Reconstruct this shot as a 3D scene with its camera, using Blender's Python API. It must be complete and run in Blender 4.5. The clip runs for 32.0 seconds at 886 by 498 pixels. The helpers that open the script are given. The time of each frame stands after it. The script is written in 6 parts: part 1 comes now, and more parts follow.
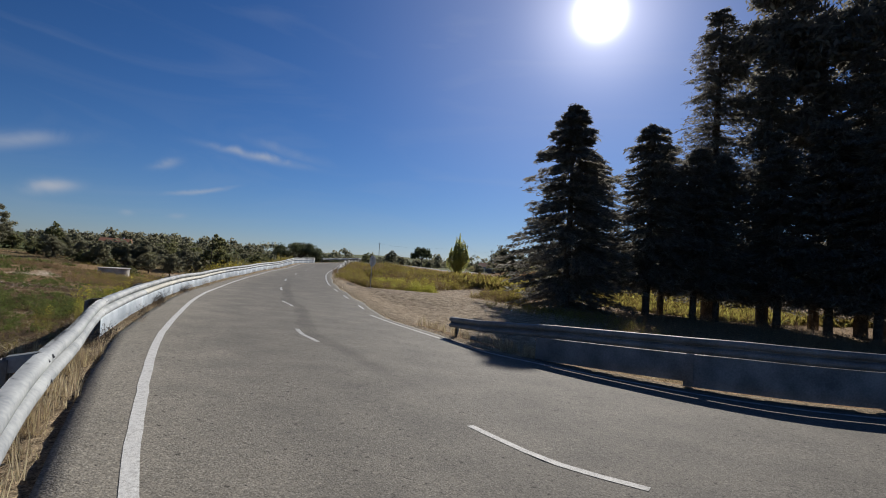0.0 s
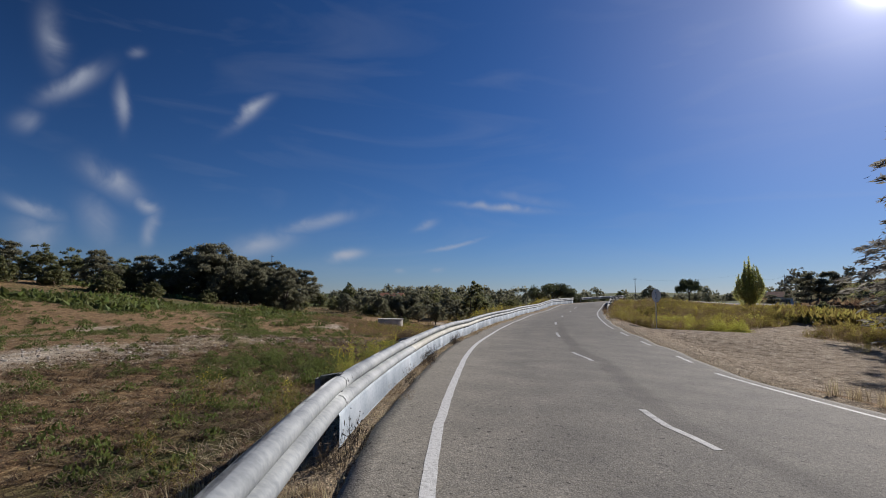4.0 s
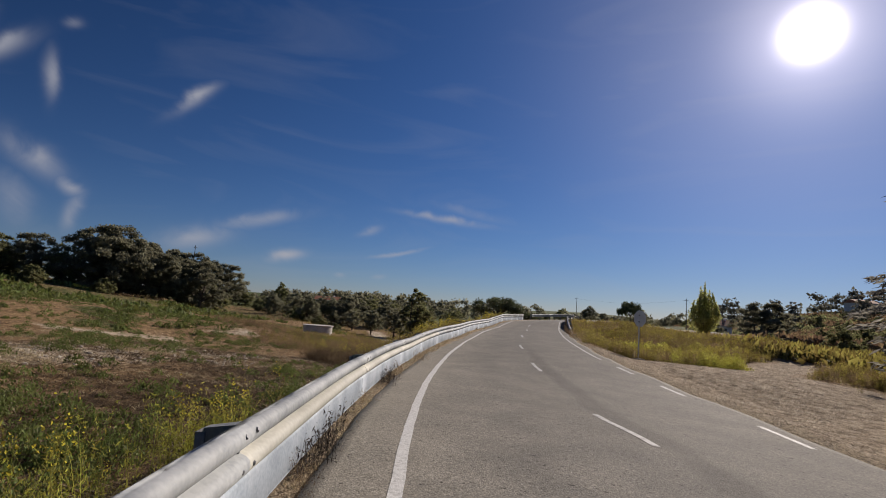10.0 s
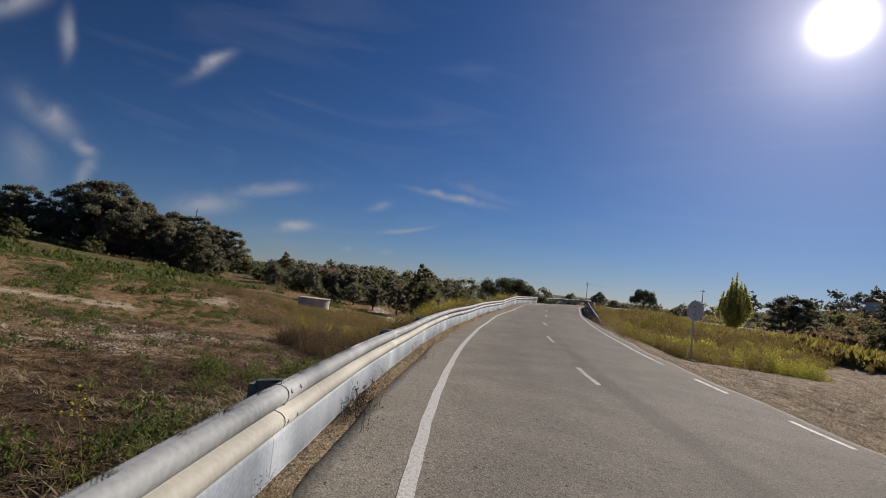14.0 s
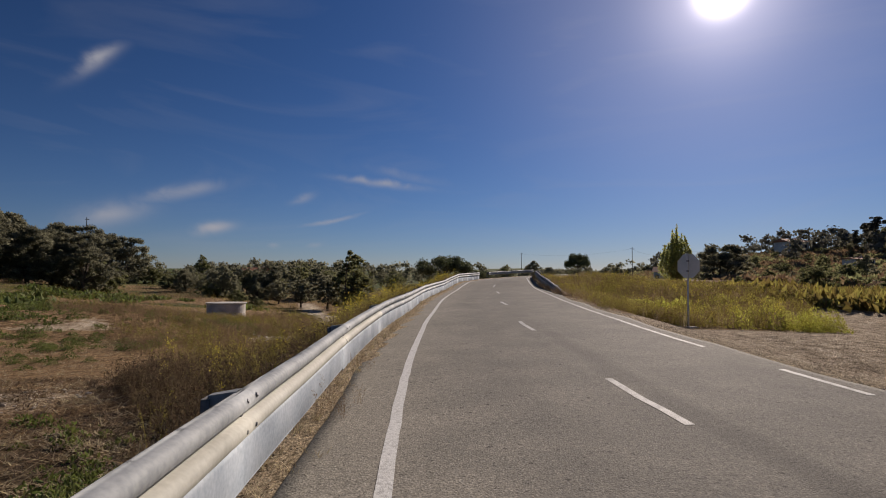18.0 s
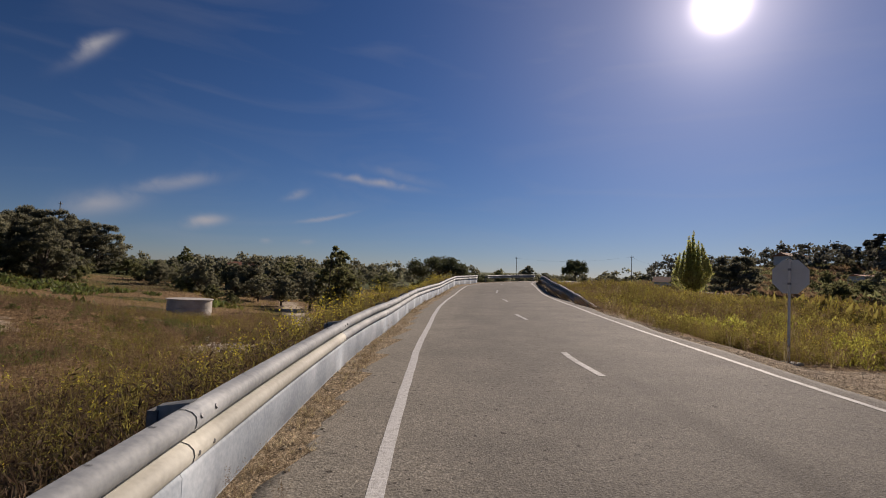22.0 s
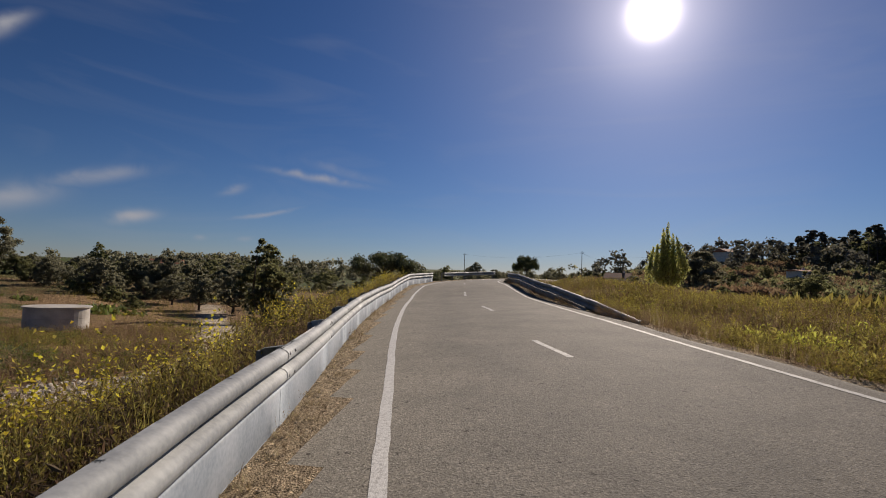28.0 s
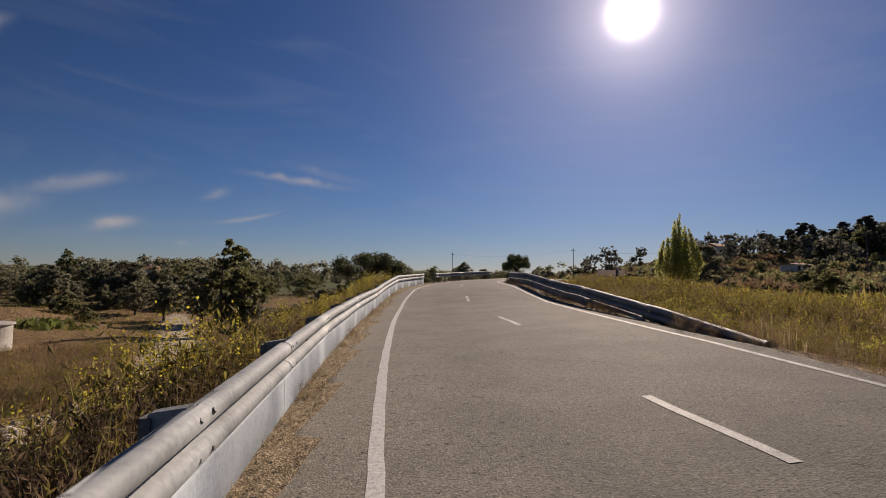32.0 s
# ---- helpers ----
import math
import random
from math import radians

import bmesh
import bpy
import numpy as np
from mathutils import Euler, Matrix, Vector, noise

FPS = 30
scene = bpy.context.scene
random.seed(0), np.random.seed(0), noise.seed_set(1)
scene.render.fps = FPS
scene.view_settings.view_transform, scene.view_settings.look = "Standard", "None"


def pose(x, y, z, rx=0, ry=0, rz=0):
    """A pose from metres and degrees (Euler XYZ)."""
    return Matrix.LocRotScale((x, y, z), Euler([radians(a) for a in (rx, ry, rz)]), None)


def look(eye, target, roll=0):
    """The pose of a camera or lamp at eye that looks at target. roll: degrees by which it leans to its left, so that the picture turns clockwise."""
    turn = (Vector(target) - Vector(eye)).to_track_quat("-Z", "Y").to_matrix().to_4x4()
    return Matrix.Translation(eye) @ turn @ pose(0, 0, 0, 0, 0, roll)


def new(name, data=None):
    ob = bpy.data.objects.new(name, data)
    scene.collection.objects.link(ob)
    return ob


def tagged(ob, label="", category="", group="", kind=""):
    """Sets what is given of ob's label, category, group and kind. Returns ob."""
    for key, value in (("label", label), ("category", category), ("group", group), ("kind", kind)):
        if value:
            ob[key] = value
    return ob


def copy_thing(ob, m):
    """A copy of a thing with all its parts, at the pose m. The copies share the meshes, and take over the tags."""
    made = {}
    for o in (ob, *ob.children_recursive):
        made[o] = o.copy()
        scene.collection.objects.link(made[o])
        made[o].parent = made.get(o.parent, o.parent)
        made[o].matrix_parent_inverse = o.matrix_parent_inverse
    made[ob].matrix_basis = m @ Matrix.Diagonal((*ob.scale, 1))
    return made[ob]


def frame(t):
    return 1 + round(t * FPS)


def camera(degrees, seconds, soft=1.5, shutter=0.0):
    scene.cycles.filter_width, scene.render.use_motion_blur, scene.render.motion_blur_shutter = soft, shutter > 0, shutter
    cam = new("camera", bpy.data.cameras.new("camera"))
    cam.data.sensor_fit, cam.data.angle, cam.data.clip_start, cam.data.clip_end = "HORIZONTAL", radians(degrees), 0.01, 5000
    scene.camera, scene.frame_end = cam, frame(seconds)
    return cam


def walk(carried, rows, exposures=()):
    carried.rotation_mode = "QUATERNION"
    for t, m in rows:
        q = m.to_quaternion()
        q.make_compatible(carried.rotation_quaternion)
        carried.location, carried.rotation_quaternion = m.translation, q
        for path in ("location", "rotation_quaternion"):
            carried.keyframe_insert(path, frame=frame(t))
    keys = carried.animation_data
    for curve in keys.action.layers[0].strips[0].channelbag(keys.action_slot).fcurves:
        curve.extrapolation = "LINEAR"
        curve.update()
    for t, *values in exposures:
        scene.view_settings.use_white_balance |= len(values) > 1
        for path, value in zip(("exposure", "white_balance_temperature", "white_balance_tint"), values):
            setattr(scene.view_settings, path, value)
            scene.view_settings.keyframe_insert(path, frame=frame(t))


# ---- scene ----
cam = camera(81.95, 32.0, soft=1.0)
EXPOSURE = -0.1
# seconds, x, y, z, yaw, pitch, lean to the left
ROWS = [
    (0, -0.240, -1.057, 1.766, -0.46, 2.33, 3.88),
    (0.5, -0.502, 0.031, 1.664, 6.89, 3.38, 5.17),
    (1, -1.006, 0.855, 1.603, 14.51, 2.19, 3.64),
    (1.5, -1.358, 1.420, 1.569, 19.22, 0.96, 1.42),
    (2, -1.682, 1.860, 1.549, 23.12, 2.23, 0.56),
    (2.5, -2.019, 2.258, 1.542, 25.67, 2.32, -1.04),
    (3, -2.339, 2.748, 1.554, 24.29, 2.21, -2.07),
    (3.5, -2.623, 3.267, 1.559, 24.17, 3.20, -1.49),
    (4, -2.860, 3.784, 1.573, 26.66, 5.92, 0.45),
    (4.5, -3.068, 4.214, 1.621, 27.95, 5.97, 2.14),
    (6.5, -3.629, 5.485, 1.683, 28.47, 4.34, 0.13),
    (7, -3.944, 5.991, 1.678, 27.09, 3.18, -1.17),
    (7.5, -4.217, 6.579, 1.687, 25.46, 4.55, -1.11),
    (8, -4.487, 7.221, 1.674, 29.19, 4.76, -0.94),
    (8.5, -4.838, 7.913, 1.701, 26.98, 3.96, -1.49),
    (9, -5.117, 8.643, 1.723, 25.32, 5.29, -0.84),
    (9.5, -5.525, 9.419, 1.667, 23.53, 4.62, 1.87),
    (10, -5.874, 10.151, 1.618, 20.29, 7.20, 4.03),
    (10.5, -6.126, 10.808, 1.612, 19.87, 8.65, 3.42),
    (11, -6.437, 11.389, 1.603, 17.08, 7.91, 4.82),
    (11.5, -6.647, 12.021, 1.585, 18.19, 6.29, 4.47),
    (12, -6.837, 12.576, 1.593, 19.63, 7.99, 5.81),
    (12.5, -7.062, 13.059, 1.632, 20.90, 5.97, 3.39),
    (13, -7.192, 13.557, 1.651, 22.29, 5.61, 2.16),
    (13.5, -7.435, 14.010, 1.628, 23.55, 6.11, 4.58),
    (14, -7.732, 14.767, 1.610, 20.98, 4.72, 6.90),
    (14.5, -8.099, 15.593, 1.612, 15.17, 4.47, 3.18),
    (16.5, -8.934, 18.138, 1.588, 14.55, 2.83, 0.76),
    (17, -9.127, 18.719, 1.590, 14.03, 4.21, 1.82),
    (17.5, -9.308, 19.281, 1.618, 14.17, 4.38, 1.87),
    (18, -9.487, 19.882, 1.604, 13.12, 3.30, 0.32),
    (18.5, -9.577, 20.523, 1.595, 10.42, 3.55, 1.46),
    (19, -9.789, 21.102, 1.622, 15.16, 4.24, 2.11),
    (19.5, -9.962, 21.699, 1.627, 12.93, 3.59, 4.01),
    (20, -10.144, 22.304, 1.627, 14.47, 3.50, 2.47),
    (20.5, -10.398, 22.901, 1.618, 14.96, 4.26, 3.68),
    (21, -10.569, 23.540, 1.609, 12.75, 4.84, 3.89),
    (21.5, -10.711, 24.181, 1.630, 13.65, 4.52, 2.65),
    (22, -10.881, 24.846, 1.619, 12.29, 3.54, 2.46),
    (22.5, -10.985, 25.495, 1.608, 9.40, 4.77, 1.81),
    (23, -11.173, 26.054, 1.617, 11.66, 4.17, 2.98),
    (23.5, -11.331, 26.760, 1.616, 6.87, 3.24, 3.26),
    (24, -11.506, 27.294, 1.624, 7.47, 3.53, 2.50),
    (24.5, -11.706, 27.712, 1.622, 8.97, 3.85, 4.21),
    (26.5, -12.355, 30.096, 1.673, 8.65, 2.75, -0.04),
    (27, -12.545, 30.682, 1.723, 14.83, 2.65, 2.71),
    (27.5, -12.699, 31.313, 1.717, 7.36, 2.97, 2.52),
    (28, -12.819, 31.878, 1.715, 5.97, 3.46, 2.04),
    (28.5, -12.996, 32.429, 1.714, 6.14, 3.75, 1.41),
    (29, -13.094, 32.971, 1.722, 4.60, 3.64, 1.81),
    (29.5, -13.219, 33.616, 1.736, 5.58, 4.33, 2.18),
    (30, -13.342, 34.170, 1.755, 3.48, 3.71, 0.59),
    (30.5, -13.441, 34.757, 1.729, 3.13, 3.90, -0.48),
    (31, -13.576, 35.350, 1.725, 6.73, 4.81, 0.97),
    (31.5, -13.655, 35.923, 1.758, 3.70, 3.73, 1.07),
    (32, -13.728, 36.451, 1.760, 4.34, 3.58, 0.83),
]
walk(cam, [(t, pose(x, y, z, 90 + p, 0, w) @ pose(0, 0, 0, 0, 0, r)) for t, x, y, z, w, p, r in ROWS],
     exposures=[(0.0, EXPOSURE + 0.15, 6300, 11), (2.0, EXPOSURE + 0.1, 6080, 10), (4.0, EXPOSURE + 0.1, 6200, 14), (9.0, EXPOSURE + 0.05, 6480, 16), (10.5, EXPOSURE, 6880, 17), (14.0, EXPOSURE - 0.03, 6750, 15), (17.0, EXPOSURE - 0.08, 6920, 18), (24.0, EXPOSURE - 0.08, 7250, 20), (27.0, EXPOSURE - 0.06, 7080, 16), (30.0, EXPOSURE - 0.08, 7450, 20), (32.0, EXPOSURE - 0.08, 7550, 21)])

# ---- light ----
SUN_AZ, SUN_EL = 16.2, 27.1          # degrees: to the right of +y, above the horizon


def heading(az_left, el):
    """Unit vector at degrees to the left of +y and above the horizon."""
    a, e = radians(az_left), radians(el)
    return Vector((-math.sin(a) * math.cos(e), math.cos(a) * math.cos(e), math.sin(e)))


sun_way = heading(-SUN_AZ, SUN_EL)
sun_lamp = new("sun", bpy.data.lights.new("sun", "SUN"))
sun_lamp.data.energy, sun_lamp.data.angle, sun_lamp.data.color = 5.0, radians(0.53), (1.0, 0.93, 0.82)
sun_lamp.matrix_world = look(sun_way * 60, (0, 0, 0))

world = bpy.data.worlds.new("sky")
world.use_nodes = True
scene.world = world
wt = world.node_tree
wt.nodes.clear()


def wnode(kind, **sets):
    n = wt.nodes.new(kind)
    for k, v in sets.items():
        if k == "op":
            n.operation = v
        elif k == "clamp":
            n.use_clamp = v
    return n


def wmath(op, a, b=None, c=None, clamp=False):
    n = wnode("ShaderNodeMath", op=op, clamp=clamp)
    for i, v in enumerate((a, b, c)):
        if v is None:
            continue
        if isinstance(v, (int, float)):
            n.inputs[i].default_value = v
        else:
            wt.links.new(v, n.inputs[i])
    return n.outputs[0]


def wdot(vec_socket, v):
    n = wnode("ShaderNodeVectorMath", op="DOT_PRODUCT")
    wt.links.new(vec_socket, n.inputs[0])
    n.inputs[1].default_value = v
    return n.outputs["Value"]


coord = wnode("ShaderNodeTexCoord").outputs["Generated"]
sky = wt.nodes.new("ShaderNodeTexSky")
sky.sky_type, sky.sun_disc = "NISHITA", False
sky.sun_elevation, sky.sun_rotation = radians(SUN_EL), radians(SUN_AZ)
sky.altitude, sky.air_density, sky.dust_density, sky.ozone_density = 150, 1.0, 0.1, 6.0
hue = wt.nodes.new("ShaderNodeHueSaturation")
hue.inputs["Saturation"].default_value = 1.1
deep = wt.nodes.new("ShaderNodeMixRGB")
deep.blend_type, deep.inputs[0].default_value = "MULTIPLY", 1.0
deep.inputs[2].default_value = (0.86, 0.9, 1.08, 1)
wt.links.new(sky.outputs[0], deep.inputs[1])
# deeper blue high up and away from the sun
away = wmath("MULTIPLY_ADD", wdot(coord, sun_way), -1.5, 1.4, clamp=True)
high = wmath("MULTIPLY", wdot(coord, (0, 0, 1)), 2.2, clamp=True)
dim = wmath("MULTIPLY_ADD", wmath("MULTIPLY", away, high), -0.42, 1.0)
darker = wt.nodes.new("ShaderNodeMixRGB")
darker.blend_type, darker.inputs[0].default_value = "MULTIPLY", 1.0
wt.links.new(deep.outputs[0], darker.inputs[1])
wt.links.new(dim, darker.inputs[2])
wt.links.new(darker.outputs[0], hue.inputs["Color"])

# cirrus: az and el of both ends, half width in degrees, density
CIRRUS = [
    (27.7, 5.7, 23, 6.9, 0.18, 0.9), (24.3, 10.9, 15.9, 10.2, 0.3, 0.9), (20.9, 12.1, 13.7, 10.8, 0.4, 0.35), (49.8, 17.8, 46.2, 21.2, 0.45, 0.8), (44, 7.4, 36.5, 9.6, 0.5, 0.65),
    (49.4, 4.9, 43.4, 6.6, 0.8, 0.65), (39.2, 4.5, 35.4, 5.4, 0.45, 0.85), (29.8, 8.1, 27.5, 8.9, 0.35, 0.5), (62.4, 12.3, 57.8, 9.8, 0.9, 0.65), (58.2, 9.7, 56.4, 8.4, 0.5, 0.8),
    (56.4, 8.4, 57, 5.3, 0.45, 0.85), (62.1, 9.1, 59.8, 5, 1, 0.4), (65.5, 17.6, 61.8, 21, 0.6, 0.8), (66, 24.5, 65, 20.3, 0.7, 0.75), (60.2, 20.1, 59.7, 16.5, 0.4, 0.6),
    (59.5, 22.8, 58.3, 23.5, 0.35, 0.5), (67.5, 8.3, 64.2, 7.2, 0.5, 0.7), (67, 6.3, 64.1, 5.1, 1.2, 0.5), (67.5, 15.8, 66.3, 14.6, 0.8, 0.4), (28, 3.5, 26.5, 3.7, 0.2, 0.4), (32.1, 3.4, 30.9, 3.5, 0.2, 0.4),
]
fine = wt.nodes.new("ShaderNodeTexNoise")
fine.inputs["Scale"].default_value, fine.inputs["Detail"].default_value, fine.inputs["Distortion"].default_value = 16, 7, 0.6
wt.links.new(coord, fine.inputs["Vector"])
wisp = wmath("MULTIPLY_ADD", fine.outputs[0], 2.2, -0.4, clamp=True)
bend = wmath("MULTIPLY_ADD", fine.outputs[0], 0.022, -0.011)
cover = None
for a0, e0, a1, e1, half, dense in CIRRUS:
    p0, p1 = heading(a0, e0), heading(a1, e1)
    mid = ((p0 + p1) / 2).normalized()
    along = (p1 - p0).normalized()
    across = mid.cross(along).normalized()
    la, lb = (p1 - p0).length / 2, radians(half)
    u = wmath("DIVIDE", wdot(coord, along), la)
    u = wmath("SUBTRACT", u, mid.dot(along) / la)
    v = wmath("DIVIDE", wmath("ADD", wdot(coord, across), bend), lb * 1.25)
    r = wmath("ADD", wmath("MULTIPLY", u, u), wmath("MULTIPLY", v, v))
    g = wmath("MULTIPLY", wmath("EXPONENT", wmath("MULTIPLY", r, -1.1)), dense)
    g = wmath("MULTIPLY", g, wmath("GREATER_THAN", wdot(coord, mid), 0.0))
    cover = g if cover is None else wmath("MAXIMUM", cover, g)
cover = wmath("MULTIPLY", cover, wisp, clamp=True)
# thin veil high up
veil = wt.nodes.new("ShaderNodeTexNoise")
veil.inputs["Scale"].default_value, veil.inputs["Detail"].default_value, veil.inputs["Distortion"].default_value = 2.6, 6, 2.0
stretch = wt.nodes.new("ShaderNodeMapping")
stretch.inputs["Scale"].default_value = (0.7, 0.8, 4.0)
wt.links.new(coord, stretch.inputs[0])
wt.links.new(stretch.outputs[0], veil.inputs["Vector"])
thin = wmath("MULTIPLY", wmath("MULTIPLY_ADD", veil.outputs[0], 3.0, -1.5, clamp=True), 0.10)
cover = wmath("MAXIMUM", cover, thin)
mixc = wt.nodes.new("ShaderNodeMixRGB")
wt.links.new(cover, mixc.inputs[0])
wt.links.new(hue.outputs[0], mixc.inputs[1])
mixc.inputs[2].default_value = (7.0, 7.6, 8.6, 1)

# the sun and its aureole
near_sun = wmath("MAXIMUM", wdot(coord, sun_way), 0.0)
core = wmath("MULTIPLY", wmath("POWER", near_sun, 2600.0), 90.0)
halo = wmath("MULTIPLY", wmath("POWER", near_sun, 230.0), 9.0)
wide = wmath("MULTIPLY", wmath("POWER", near_sun, 22.0), 3.4)
glow = wmath("ADD", core, wmath("ADD", halo, wide))
tint = wt.nodes.new("ShaderNodeMixRGB")
tint.blend_type, tint.inputs[0].default_value = "ADD", 1.0
glow_rgb = wt.nodes.new("ShaderNodeMixRGB")
glow_rgb.blend_type, glow_rgb.inputs[0].default_value = "MULTIPLY", 1.0
glow_rgb.inputs[1].default_value = (1.0, 0.95, 1.0, 1)
wt.links.new(glow, glow_rgb.inputs[2])
wt.links.new(mixc.outputs[0], tint.inputs[1])
wt.links.new(glow_rgb.outputs[0], tint.inputs[2])
back = wt.nodes.new("ShaderNodeBackground")
back.inputs["Strength"].default_value = 0.053
wt.links.new(tint.outputs[0], back.inputs[0])
wout = wt.nodes.new("ShaderNodeOutputWorld")
wt.links.new(back.outputs[0], wout.inputs[0])


# ---- materials ----
def material(name, colours, scale=4.0, rough=0.8, metal=0.0, bump=0.3, fine_scale=60.0, island=0.0, translucent=0.0, spec=0.3, detail=6, fine_amount=0.5):
    """Two scales of noise run through a colour ramp; island: how far loose pieces differ in brightness."""
    m = bpy.data.materials.new(name)
    m.use_nodes = True
    t = m.node_tree
    t.nodes.clear()
    out = t.nodes.new("ShaderNodeOutputMaterial")
    b = t.nodes.new("ShaderNodeBsdfPrincipled")
    tc = t.nodes.new("ShaderNodeTexCoord")
    n1 = t.nodes.new("ShaderNodeTexNoise")
    n1.inputs["Scale"].default_value, n1.inputs["Detail"].default_value = scale, detail
    n2 = t.nodes.new("ShaderNodeTexNoise")
    n2.inputs["Scale"].default_value, n2.inputs["Detail"].default_value = fine_scale, 4
    t.links.new(tc.outputs["Object"], n1.inputs["Vector"])
    t.links.new(tc.outputs["Object"], n2.inputs["Vector"])
    mix = t.nodes.new("ShaderNodeMath")
    mix.operation = "MULTIPLY_ADD"
    t.links.new(n2.outputs[0], mix.inputs[0])
    mix.inputs[1].default_value = fine_amount
    t.links.new(n1.outputs[0], mix.inputs[2])
    off = t.nodes.new("ShaderNodeMath")
    off.operation = "SUBTRACT"
    t.links.new(mix.outputs[0], off.inputs[0])
    off.inputs[1].default_value = fine_amount / 2
    ramp = t.nodes.new("ShaderNodeValToRGB")
    t.links.new(off.outputs[0], ramp.inputs[0])
    e = ramp.color_ramp.elements
    lo, hi = 0.28, 0.72
    while len(e) < len(colours):
        e.new(0.5)
    for i, c in enumerate(colours):
        e[i].position = lo + (hi - lo) * i / max(1, len(colours) - 1)
        e[i].color = (*c, 1)
    col = ramp.outputs[0]
    if island:
        geo = t.nodes.new("ShaderNodeNewGeometry")
        hsv = t.nodes.new("ShaderNodeHueSaturation")
        vr = t.nodes.new("ShaderNodeMapRange")
        vr.inputs[3].default_value, vr.inputs[4].default_value = 1 - island, 1 + island
        t.links.new(geo.outputs["Random Per Island"], vr.inputs[0])
        t.links.new(vr.outputs[0], hsv.inputs["Value"])
        hr = t.nodes.new("ShaderNodeMapRange")
        hr.inputs[3].default_value, hr.inputs[4].default_value = 0.5 - 0.05 * island, 0.5 + 0.05 * island
        t.links.new(geo.outputs["Random Per Island"], hr.inputs[0])
        t.links.new(hr.outputs[0], hsv.inputs["Hue"])
        t.links.new(col, hsv.inputs["Color"])
        col = hsv.outputs[0]
    t.links.new(col, b.inputs["Base Color"])
    b.inputs["Roughness"].default_value = rough
    b.inputs["Metallic"].default_value = metal
    b.inputs["Specular IOR Level"].default_value = spec
    if bump:
        bp = t.nodes.new("ShaderNodeBump")
        bp.inputs["Strength"].default_value, bp.inputs["Distance"].default_value = bump, 0.02
        t.links.new(off.outputs[0], bp.inputs["Height"])
        t.links.new(bp.outputs[0], b.inputs["Normal"])
    shader = b.outputs[0]
    if translucent:
        tr = t.nodes.new("ShaderNodeBsdfTranslucent")
        t.links.new(col, tr.inputs["Color"])
        ms = t.nodes.new("ShaderNodeMixShader")
        ms.inputs[0].default_value = translucent
        t.links.new(b.outputs[0], ms.inputs[1])
        t.links.new(tr.outputs[0], ms.inputs[2])
        shader = ms.outputs[0]
    t.links.new(shader, out.inputs[0])
    return m


M = {}


